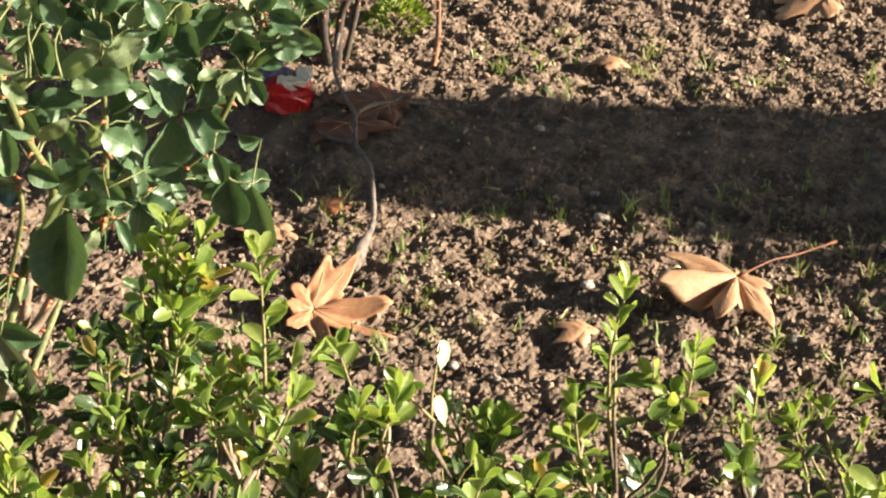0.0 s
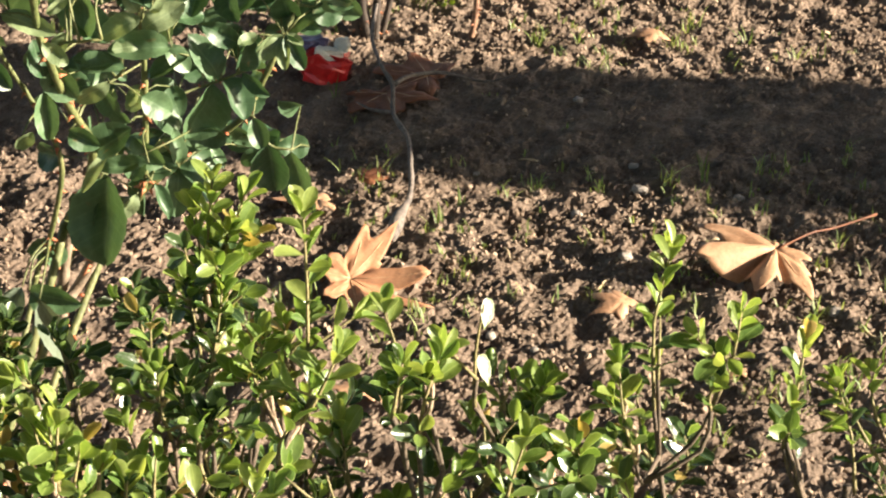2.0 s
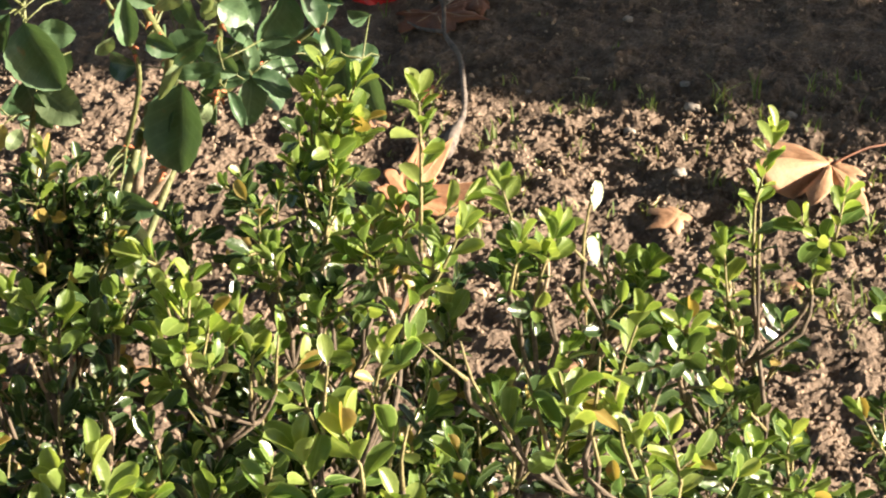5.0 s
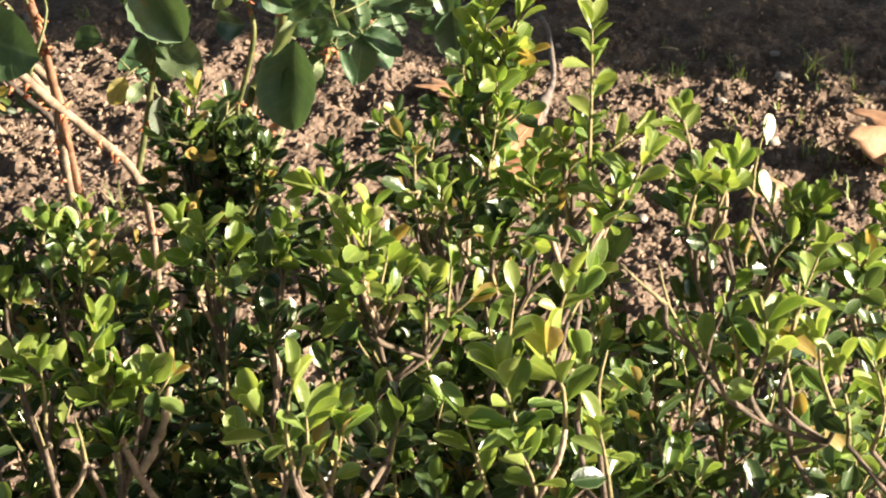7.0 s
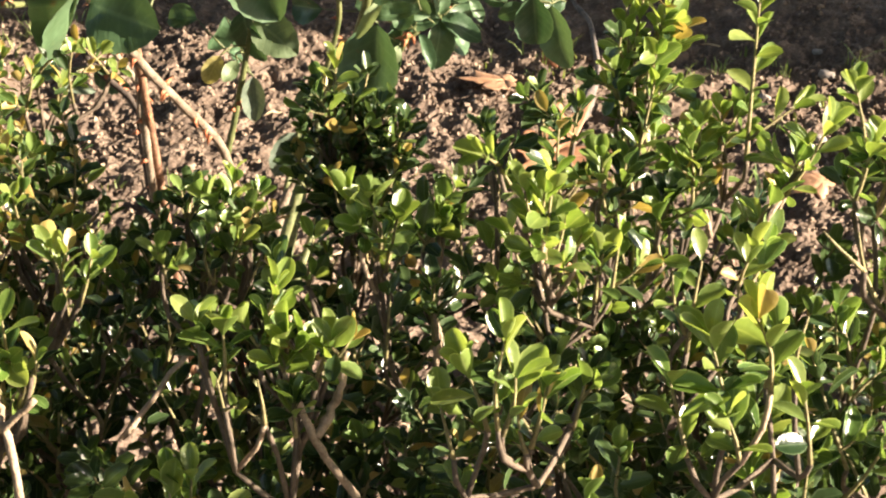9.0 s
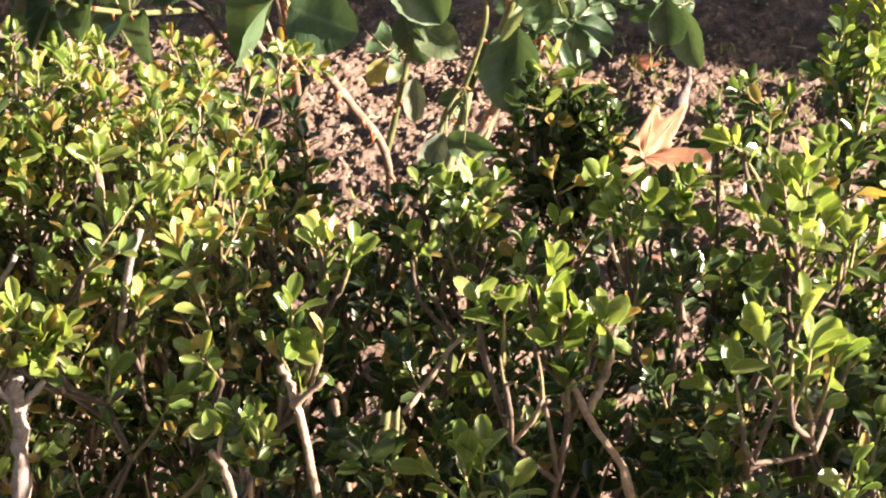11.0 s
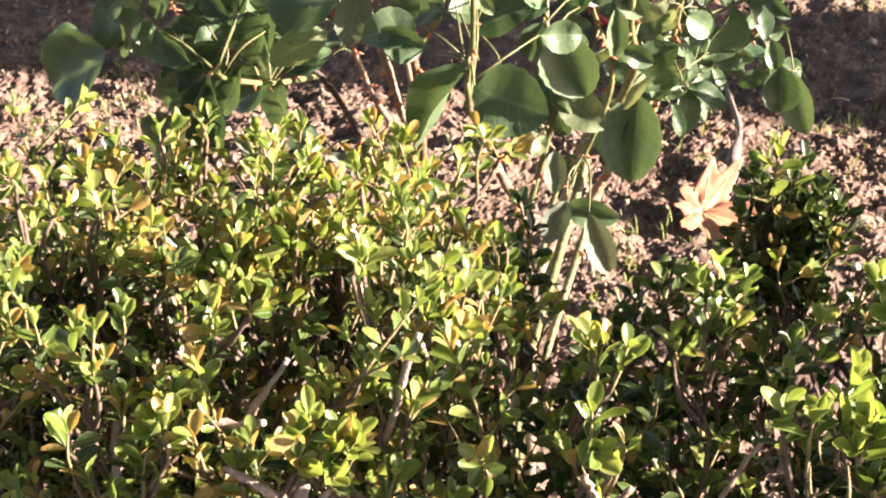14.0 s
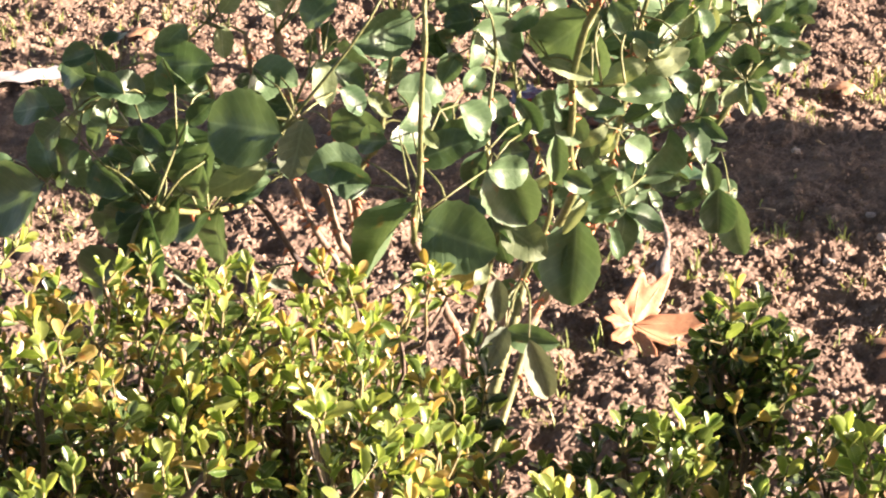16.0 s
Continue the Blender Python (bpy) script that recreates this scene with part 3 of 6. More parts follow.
# ---- crooked dry stick ----
def dry_stick():
    t = thing("dry_stick", "crooked grey dry branch lying over the soil", "branch", (-0.25, 2.15, 0))
    o = Vector((-0.25, 2.15, 0))
    rng = random.Random(3)
    s = Shape()
    main = curve_pts([Vector(p) - o for p in ((-0.275, 2.125, 0.012), (-0.246, 2.145, 0.022), (-0.234, 2.197, 0.028), (-0.232, 2.279, 0.030), (-0.234, 2.377, 0.032), (-0.254, 2.468, 0.030), (-0.254, 2.535, 0.052), (-0.270, 2.58, 0.065), (-0.285, 2.68, 0.075), (-0.276, 2.798, 0.090))], 34)
    s.tube(main, [0.0044 - 0.0014 * i / 34 + 0.0008 * (i % 7 == 3) for i in range(35)], 9, 0, 0.3, rng)
    part("stem", s.mesh("stem", STICK), t)
    s = Shape()
    s.tube(curve_pts([Vector(p) - o for p in ((-0.254, 2.535, 0.052), (-0.223, 2.59, 0.045), (-0.166, 2.625, 0.035), (-0.102, 2.622, 0.020), (-0.050, 2.622, 0.030))], 16), [0.0045 - 0.003 * i / 16 for i in range(17)], 7, 0, 0.2, rng)
    part("side_branch", s.mesh("side_branch", STICK), t)
    s = Shape()
    s.tube(curve_pts([Vector(p) - o for p in ((-0.254, 2.474, 0.030), (-0.288, 2.501, 0.025), (-0.312, 2.542, 0.020))], 8), [0.004 - 0.0025 * i / 8 for i in range(9)], 7, 0, 0.2, rng)
    part("side_branch", s.mesh("side_branch", STICK), t)
    s = Shape()
    s.tube(curve_pts([Vector(p) - o for p in ((-0.239, 2.166, 0.025), (-0.257, 2.105, 0.020), (-0.263, 2.069, 0.012))], 6), [0.004, 0.006, 0.0085, 0.01, 0.009, 0.006, 0.002], 9, 0, 0.8, rng)
    part("frayed_end", s.mesh("frayed_end", STICK), t)


dry_stick()


def soil_sticks():
    rng = random.Random(77)
    spots = [(0.15, 2.1), (0.19, 2.08), (-0.05, 2.35), (0.02, 1.95), (-0.45, 1.85), (0.35, 1.8), (0.1, 2.6), (-0.7, 2.1), (-0.85, 1.9), (0.3, 3.0), (-0.2, 1.75), (-0.1, 2.05), (0.4, 2.3), (-0.6, 1.7)]
    for x, y in spots:
        a, ln = rng.uniform(0, 6.28), rng.uniform(0.02, 0.055)
        d = Vector((math.cos(a), math.sin(a), 0))
        pts = [Vector((0, 0, 0)) + d * ln * (u - 0.5) + Vector((rng.gauss(0, 0.002), rng.gauss(0, 0.002), soil_height(x + d.x * ln * (u - 0.5), y + d.y * ln * (u - 0.5)) + 0.004)) for u in (0, 0.33, 0.66, 1)]
        s = Shape()
        s.tube(curve_pts(pts, 6), [0.0016, 0.0018, 0.0017, 0.0015, 0.0013, 0.001, 0.0006], 6, 0, 0.3, rng)
        ob = new("twig", s.mesh("twig", STRAW))
        ob.location = (x, y, 0)
        tagged(ob, "short broken dry twig lying on the soil", "twig", "twigs on the soil")


soil_sticks()


# ---- litter ----
def wrapper():
    t = thing("snack_wrapper", "crumpled red snack wrapper with a pale band on the soil", "litter", (-0.365, 2.69, 0))

    def crumple(w, d, h, seed, mat, nm, off, turn):
        bm = bmesh.new()
        bmesh.ops.create_cube(bm, size=1.0)
        bmesh.ops.subdivide_edges(bm, edges=bm.edges[:], cuts=5, use_grid_fill=True)
        for q in bm.verts:
            p = q.co.copy()
            pinch = 1 - 0.22 * abs(p.x * 2) ** 3
            q.co = Vector((p.x * w, p.y * d * pinch, p.z * h * pinch)) + 0.2 * min(w, h) * noise.noise_vector(p * 4 + Vector((seed, 0, 0)))
        me = bpy.data.meshes.new(nm)
        bm.to_mesh(me)
        bm.free()
        me.materials.append(mat)
        part(nm, me, t, "", pose(*off, 0, 10, turn))

    crumple(0.075, 0.05, 0.05, 1, RED_FOIL, "red_pouch", (0, 0, 0.025), 15)
    crumple(0.045, 0.02, 0.018, 2, WHITE_FOIL, "white_band", (0.008, -0.012, 0.05), 15)
    crumple(0.05, 0.03, 0.03, 3, BLUE_FOIL, "torn_corner", (-0.022, 0.02, 0.052), 30)
    crumple(0.022, 0.018, 0.02, 4, WHITE_FOIL, "torn_flap", (0.03, 0.0, 0.06), -20)


wrapper()


def paper_strip():
    t = thing("paper_scrap", "long pale crumpled strip of paper on shaded soil", "litter", (-1.27, 2.9, 0))
    s = Shape()
    n = 16
    v = []
    for i in range(n + 1):
        u = i / n
        for k in range(5):
            q = k / 4 - 0.5
            v.append((-0.1 + 0.22 * u, 0.05 * u + q * (0.05 - 0.02 * u), 0.02 + 0.012 * noise.noise(Vector((u * 6, q * 3, 2))) - 0.02 * abs(q)))
    s.add(v, [(i * 5 + k, i * 5 + k + 1, i * 5 + k + 6, i * 5 + k + 5) for i in range(n) for k in range(4)])
    ob = part("sheet", s.mesh("sheet", PAPER), t)
    ob.modifiers.new("thick", "SOLIDIFY").thickness = 0.003


paper_strip()


# ---- rose bushes ----
BENDS = ((0.45, 0.1, 0.1), (0.3, 0.25, -0.25), (0.6, 0.06, 0.12), (0.35, 0.32, 0.3), (0.75, 0.16, -0.2))
LEAFLETS = [rose_leaflet(f, b, w, 0.38).mesh("leaflet", ROSE_LEAF) for f, b, w in BENDS]
PALE_LEAFLETS = [rose_leaflet(f, b, w, 0.38).mesh("pale_leaflet", ROSE_PALE) for f, b, w in ((0.35, -0.12, 0.2), (0.25, 0.15, -0.25))]
SICK_LEAFLETS = {k: rose_leaflet(0.3, 0.15, 0.1, 0.38).mesh("leaflet", m) for k, m in (("b", ROSE_SPOTTED), ("y", ROSE_YELLOW), ("g", ROSE_GREY))}
# how each look of leaf is turned: sunlit, shaded, pale underside, spotted, yellowed, greyish, half lit
FACES = {"n": (0.3, -0.75, 0.5), "d": (-0.5, -0.75, 0.35), "p": (0.22, -0.8, 0.3), "b": (0.0, -0.9, 0.4), "y": (0.1, -0.9, 0.35), "g": (-0.1, -0.9, 0.35), "s": (-0.25, -0.9, 0.33)}


def rose_bush(base, canes, label, seed, branches=None):
    """canes: line, radius below and above, bark; branches: lists of look, half width, base and tip of each leaf."""
    t = thing("rose_bush", label, "rose bush", base, "rose bushes")
    o, rng, wood = Vector(base), random.Random(seed), []
    for pts, r0, r1, mat in canes:
        line = curve_pts([Vector(p) - o for p in pts], 8 * (len(pts) - 1))
        n = len(line)
        s = Shape()
        s.tube(line, [(r0 + (r1 - r0) * i / (n - 1)) * (1.12 if i % 9 == 4 else 1.0) for i in range(n)], 8, 0, 0.16, rng)
        cane = part("cane", s.mesh("cane", mat), t)
        total = sum((line[i + 1] - line[i]).length for i in range(n - 1))
        for _ in range(int(total / 0.03)):
            i = rng.randrange(1, n - 1)
            d = (line[i + 1] - line[i]).normalized()
            out = d.cross(Vector((rng.uniform(-1, 1), rng.uniform(-1, 1), rng.uniform(-1, 1)))).normalized()
            r = r0 + (r1 - r0) * i / n
            a = line[i] + out * r * 0.7
            k = min(1.0, r / 0.003)
            th = Shape()
            th.tube([a, a + (out * 0.003 - d * 0.0005) * k, a + (out * 0.0075 - d * 0.003) * k], [0.0032 * k, 0.0016 * k, 0.0002], 5)
            part("thorn", th.mesh("thorn", THORN), cane, "reddish hooked thorn")
        wood += line[n // 4:]
    for leaves in (branches or {}).values():
        for look_of, wide, a, b in leaves:
            a, b = Vector(a) - o, Vector(b) - o
            near = min(wood, key=lambda p: (p - a).length + (0.02 if p.z > a.z + 0.03 else 0))
            far = (near - a).length
            sag = Vector((rng.gauss(0, 0.1), rng.gauss(0, 0.1), 0.14)) * far
            ps = Shape()
            ps.tube(curve_pts([near, (near + a) / 2 + sag, a], 8), [0.0014 - 0.0007 * i / 8 for i in range(9)], 5)
            stalk = part("leaf_stalk", ps.mesh("leaf_stalk", CANE), t)
            ln = (b - a).length * 1.04
            vary = 0.34 if look_of == "n" else 0.22 if look_of == "p" else 0.09
            f = (Vector(FACES[look_of]) + Vector((rng.gauss(0, vary), rng.gauss(0, 0.12), rng.gauss(0, vary)))).normalized()
            me = SICK_LEAFLETS[look_of] if look_of in SICK_LEAFLETS else rng.choice(PALE_LEAFLETS if look_of == "p" else LEAFLETS)
            part("leaflet", me, stalk, "", axes(a, b - a, f, ln) @ Matrix.Diagonal((min(1.25, wide / 0.42), 1, 1, 1)))
            # smaller leaves of the same stalk, further back in the bush
            for _ in range(2):
                if rng.random() < 0.32:
                    continue
                p = a + Vector((rng.gauss(0, 0.022), rng.uniform(0.015, 0.08), rng.gauss(0.008, 0.018)))
                q = Vector((rng.gauss(0, 1), rng.gauss(0, 0.5), rng.gauss(-0.1, 0.6)))
                back = Shape()
                back.tube([a + (near - a) * 0.3, (a + p) / 2 + Vector((0, 0, 0.004)), p], [0.001, 0.0009, 0.0006], 4)
                stem = part("leaf_stalk", back.mesh("leaf_stalk", CANE), t)
                f = Vector((rng.uniform(-0.8, 0.7), -0.6, rng.uniform(0.0, 0.8))).normalized()
                part("leaflet", rng.choice(LEAFLETS), stem, "", axes(p, q, f, rng.uniform(0.022, 0.038)))
    return t


# leaves of the rose, branch by branch: look, half width for its length, where the leaf begins, its tip
ROSE_LEAVES = {}
ROSE_LEAVES["right"] = [
    ("n", 0.39, (-0.435, 1.260, 0.595), (-0.457, 1.246, 0.546)),
    ("n", 0.40, (-0.426, 1.260, 0.599), (-0.405, 1.245, 0.568)),
    ("n", 0.46, (-0.414, 1.260, 0.606), (-0.399, 1.258, 0.635)),
    ("n", 0.24, (-0.408, 1.260, 0.605), (-0.386, 1.247, 0.587)),
    ("n", 0.33, (-0.429, 1.260, 0.599), (-0.448, 1.254, 0.641)),
    ("d", 0.32, (-0.411, 1.260, 0.633), (-0.439, 1.252, 0.653)),
    ("p", 0.30, (-0.393, 1.260, 0.641), (-0.410, 1.252, 0.635)),
    ("p", 0.28, (-0.370, 1.260, 0.641), (-0.394, 1.256, 0.628)),
    ("p", 0.28, (-0.372, 1.260, 0.639), (-0.390, 1.248, 0.622)),
    ("n", 0.27, (-0.369, 1.260, 0.641), (-0.353, 1.253, 0.611)),
    ("p", 0.24, (-0.371, 1.260, 0.639), (-0.368, 1.248, 0.613)),
    ("p", 0.30, (-0.367, 1.260, 0.641), (-0.353, 1.253, 0.633)),
]
ROSE_LEAVES["right_tip"] = [
    ("n", 0.36, (-0.373, 1.280, 0.636), (-0.341, 1.272, 0.663)),
    ("d", 0.40, (-0.317, 1.280, 0.673), (-0.344, 1.281, 0.686)),
    ("p", 0.30, (-0.338, 1.280, 0.662), (-0.310, 1.269, 0.669)),
    ("d", 0.30, (-0.331, 1.280, 0.666), (-0.308, 1.272, 0.663)),
    ("p", 0.30, (-0.343, 1.280, 0.660), (-0.339, 1.279, 0.647)),
    ("n", 0.20, (-0.358, 1.280, 0.637), (-0.337, 1.283, 0.635)),
    ("d", 0.22, (-0.381, 1.280, 0.689), (-0.417, 1.275, 0.653)),
    ("p", 0.42, (-0.366, 1.280, 0.688), (-0.384, 1.275, 0.678)),
    ("p", 0.35, (-0.383, 1.280, 0.694), (-0.400, 1.282, 0.688)),
    ("p", 0.30, (-0.361, 1.280, 0.691), (-0.369, 1.269, 0.718)),
    ("n", 0.35, (-0.353, 1.280, 0.688), (-0.335, 1.282, 0.711)),
]
ROSE_LEAVES["right_low"] = [
    ("n", 0.30, (-0.472, 1.270, 0.508), (-0.435, 1.259, 0.495)),
    ("d", 0.26, (-0.472, 1.270, 0.508), (-0.515, 1.253, 0.507)),
    ("n", 0.33, (-0.472, 1.270, 0.506), (-0.474, 1.253, 0.465)),
    ("n", 0.26, (-0.472, 1.270, 0.509), (-0.471, 1.263, 0.543)),
    ("n", 0.38, (-0.387, 1.255, 0.537), (-0.383, 1.257, 0.488)),
    ("d", 0.28, (-0.367, 1.290, 0.513), (-0.359, 1.269, 0.457)),
    ("d", 0.36, (-0.392, 1.300, 0.506), (-0.416, 1.297, 0.499)),
    ("n", 0.33, (-0.400, 1.255, 0.563), (-0.393, 1.253, 0.533)),
    ("d", 0.34, (-0.428, 1.300, 0.535), (-0.408, 1.294, 0.521)),
    ("n", 0.30, (-0.445, 1.300, 0.513), (-0.432, 1.297, 0.493)),
    ("d", 0.30, (-0.442, 1.300, 0.519), (-0.472, 1.287, 0.526)),
    ("p", 0.30, (-0.492, 1.270, 0.524), (-0.478, 1.263, 0.537)),
]
ROSE_LEAVES["middle"] = [
    ("s", 0.38, (-0.528, 1.200, 0.533), (-0.535, 1.174, 0.459)),
    ("d", 0.36, (-0.539, 1.200, 0.519), (-0.565, 1.198, 0.473)),
    ("d", 0.22, (-0.507, 1.300, 0.490), (-0.513, 1.292, 0.446)),
    ("p", 0.30, (-0.510, 1.250, 0.489), (-0.525, 1.243, 0.466)),
    ("n", 0.20, (-0.493, 1.240, 0.505), (-0.479, 1.236, 0.471)),
    ("d", 0.42, (-0.533, 1.170, 0.568), (-0.504, 1.164, 0.593)),
    ("p", 0.15, (-0.523, 1.170, 0.568), (-0.546, 1.159, 0.537)),
    ("n", 0.20, (-0.490, 1.190, 0.549), (-0.532, 1.191, 0.543)),
    ("d", 0.34, (-0.482, 1.240, 0.522), (-0.508, 1.239, 0.549)),
    ("d", 0.36, (-0.509, 1.220, 0.574), (-0.522, 1.213, 0.594)),
    ("p", 0.30, (-0.508, 1.220, 0.591), (-0.494, 1.218, 0.610)),
    ("n", 0.30, (-0.467, 1.240, 0.591), (-0.491, 1.236, 0.574)),
]
ROSE_LEAVES["middle_top"] = [
    ("d", 0.46, (-0.529, 1.150, 0.683), (-0.532, 1.153, 0.729)),
    ("p", 0.27, (-0.483, 1.150, 0.701), (-0.520, 1.150, 0.685)),
    ("p", 0.30, (-0.485, 1.150, 0.705), (-0.495, 1.145, 0.723)),
    ("n", 0.30, (-0.473, 1.150, 0.708), (-0.503, 1.155, 0.724)),
    ("p", 0.32, (-0.456, 1.150, 0.723), (-0.449, 1.143, 0.745)),
    ("n", 0.36, (-0.432, 1.150, 0.724), (-0.441, 1.145, 0.749)),
    ("p", 0.28, (-0.483, 1.150, 0.690), (-0.449, 1.150, 0.711)),
    ("p", 0.20, (-0.476, 1.150, 0.704), (-0.460, 1.142, 0.723)),
    ("d", 0.26, (-0.459, 1.150, 0.674), (-0.509, 1.142, 0.676)),
    ("p", 0.40, (-0.486, 1.150, 0.676), (-0.506, 1.141, 0.676)),
    ("n", 0.22, (-0.499, 1.150, 0.655), (-0.540, 1.148, 0.666)),
    ("p", 0.24, (-0.513, 1.150, 0.643), (-0.541, 1.150, 0.624)),
]
ROSE_LEAVES["middle_edge"] = [
    ("n", 0.28, (-0.452, 1.220, 0.638), (-0.486, 1.216, 0.621)),
    ("n", 0.36, (-0.561, 1.120, 0.673), (-0.540, 1.123, 0.639)),
    ("p", 0.30, (-0.540, 1.120, 0.700), (-0.554, 1.113, 0.680)),
    ("p", 0.22, (-0.537, 1.120, 0.730), (-0.555, 1.119, 0.718)),
    ("n", 0.25, (-0.564, 1.120, 0.649), (-0.563, 1.116, 0.607)),
    ("p", 0.30, (-0.530, 1.120, 0.754), (-0.545, 1.118, 0.745)),
    ("n", 0.40, (-0.509, 1.120, 0.739), (-0.519, 1.115, 0.763)),
    ("n", 0.34, (-0.515, 1.180, 0.640), (-0.503, 1.181, 0.632)),
    ("p", 0.32, (-0.495, 1.220, 0.604), (-0.509, 1.223, 0.584)),
    ("n", 0.35, (-0.472, 1.220, 0.647), (-0.451, 1.215, 0.627)),
    ("d", 0.40, (-0.528, 1.200, 0.616), (-0.516, 1.198, 0.590)),
    ("n", 0.30, (-0.477, 1.120, 0.749), (-0.461, 1.110, 0.771)),
]
ROSE_LEAVES["low_left"] = [
    ("s", 0.42, (-0.626, 1.000, 0.678), (-0.603, 0.987, 0.627)),
    ("b", 0.40, (-0.620, 1.000, 0.622), (-0.589, 0.978, 0.604)),
    ("d", 0.34, (-0.630, 1.000, 0.629), (-0.619, 0.996, 0.585)),
    ("d", 0.32, (-0.636, 1.000, 0.685), (-0.648, 1.004, 0.652)),
    ("y", 0.34, (-0.646, 0.980, 0.600), (-0.658, 0.976, 0.578)),
    ("g", 0.28, (-0.623, 1.000, 0.573), (-0.623, 0.988, 0.540)),
    ("p", 0.36, (-0.633, 0.980, 0.595), (-0.644, 0.973, 0.582)),
    ("g", 0.30, (-0.599, 1.120, 0.464), (-0.618, 1.103, 0.432)),
    ("g", 0.20, (-0.581, 1.100, 0.463), (-0.560, 1.101, 0.398)),
    ("d", 0.30, (-0.597, 1.140, 0.449), (-0.554, 1.122, 0.444)),
    ("p", 0.30, (-0.587, 1.100, 0.605), (-0.573, 1.096, 0.623)),
    ("d", 0.38, (-0.551, 1.150, 0.599), (-0.527, 1.142, 0.587)),
]
ROSE_LEAVES["near"] = [
    ("s", 0.50, (-0.703, 0.745, 0.742), (-0.663, 0.715, 0.737)),
    ("d", 0.20, (-0.706, 0.760, 0.752), (-0.744, 0.781, 0.686)),
    ("s", 0.20, (-0.709, 0.790, 0.742), (-0.737, 0.809, 0.691)),
    ("d", 0.50, (-0.793, 0.840, 0.767), (-0.845, 0.862, 0.768)),
    ("g", 0.32, (-0.778, 0.860, 0.771), (-0.789, 0.851, 0.730)),
    ("p", 0.30, (-0.768, 0.900, 0.800), (-0.761, 0.892, 0.768)),
    ("s", 0.34, (-0.755, 1.080, 0.676), (-0.717, 1.051, 0.682)),
    ("p", 0.30, (-0.698, 0.850, 0.767), (-0.686, 0.843, 0.755)),
    ("s", 0.36, (-0.675, 0.950, 0.723), (-0.641, 0.936, 0.723)),
    ("s", 0.33, (-0.695, 0.900, 0.721), (-0.663, 0.882, 0.745)),
    ("p", 0.30, (-0.806, 1.000, 0.677), (-0.852, 0.995, 0.657)),
]
ROSE_LEAVES["far_left"] = [
    ("d", 0.46, (-0.845, 1.000, 0.701), (-0.879, 1.010, 0.655)),
    ("d", 0.46, (-0.972, 0.950, 0.684), (-1.023, 0.972, 0.650)),
    ("d", 0.38, (-0.969, 0.980, 0.674), (-0.985, 0.992, 0.706)),
    ("p", 0.36, (-0.956, 1.020, 0.710), (-0.965, 1.019, 0.689)),
    ("d", 0.40, (-0.923, 1.020, 0.725), (-0.968, 1.044, 0.713)),
    ("d", 0.36, (-0.926, 1.050, 0.710), (-0.889, 1.038, 0.713)),
    ("d", 0.40, (-0.898, 0.930, 0.674), (-0.924, 0.945, 0.638)),
    ("d", 0.36, (-0.893, 0.920, 0.677), (-0.892, 0.917, 0.613)),
    ("d", 0.42, (-0.910, 0.900, 0.642), (-0.952, 0.919, 0.613)),
    ("d", 0.30, (-0.851, 1.020, 0.626), (-0.888, 1.040, 0.598)),
    ("d", 0.34, (-0.848, 1.050, 0.616), (-0.856, 1.052, 0.561)),
]
ROSE_LEAVES["far_left_low"] = [
    ("d", 0.34, (-0.888, 1.050, 0.670), (-0.928, 1.064, 0.639)),
    ("d", 0.36, (-0.846, 1.050, 0.645), (-0.882, 1.061, 0.615)),
    ("g", 0.13, (-0.879, 0.920, 0.626), (-0.855, 0.907, 0.612)),
    ("p", 0.20, (-0.834, 1.050, 0.675), (-0.824, 1.044, 0.692)),
    ("p", 0.28, (-0.815, 1.050, 0.674), (-0.818, 1.044, 0.692)),
    ("d", 0.36, (-0.808, 1.080, 0.622), (-0.855, 1.095, 0.621)),
    ("d", 0.34, (-0.903, 1.050, 0.656), (-0.948, 1.074, 0.626)),
    ("s", 0.30, (-0.869, 1.050, 0.690), (-0.850, 1.042, 0.712)),
    ("d", 0.40, (-0.890, 1.050, 0.646), (-0.920, 1.063, 0.615)),
    ("p", 0.24, (-0.930, 0.950, 0.634), (-0.916, 0.944, 0.644)),
    ("g", 0.16, (-0.818, 1.200, 0.473), (-0.787, 1.202, 0.465)),
]
ROSE_LEAVES["crown"] = [
    ("n", 0.35, (-0.642, 1.080, 0.757), (-0.593, 1.087, 0.738)),
    ("d", 0.36, (-0.542, 1.080, 0.770), (-0.583, 1.104, 0.727)),
    ("n", 0.40, (-0.688, 1.080, 0.767), (-0.735, 1.060, 0.754)),
    ("p", 0.34, (-0.843, 1.080, 0.763), (-0.839, 1.070, 0.739)),
    ("p", 0.20, (-0.586, 1.080, 0.732), (-0.544, 1.069, 0.721)),
    ("n", 0.40, (-0.651, 1.080, 0.737), (-0.665, 1.072, 0.716)),
    ("p", 0.30, (-0.555, 1.080, 0.707), (-0.537, 1.081, 0.689)),
    ("n", 0.34, (-0.631, 1.080, 0.703), (-0.609, 1.068, 0.682)),
    ("d", 0.34, (-0.668, 1.080, 0.683), (-0.650, 1.066, 0.663)),
    ("n", 0.30, (-0.603, 1.080, 0.698), (-0.584, 1.076, 0.669)),
    ("p", 0.30, (-0.687, 1.080, 0.673), (-0.673, 1.073, 0.663)),
    ("n", 0.34, (-0.761, 1.080, 0.728), (-0.729, 1.075, 0.710)),
]
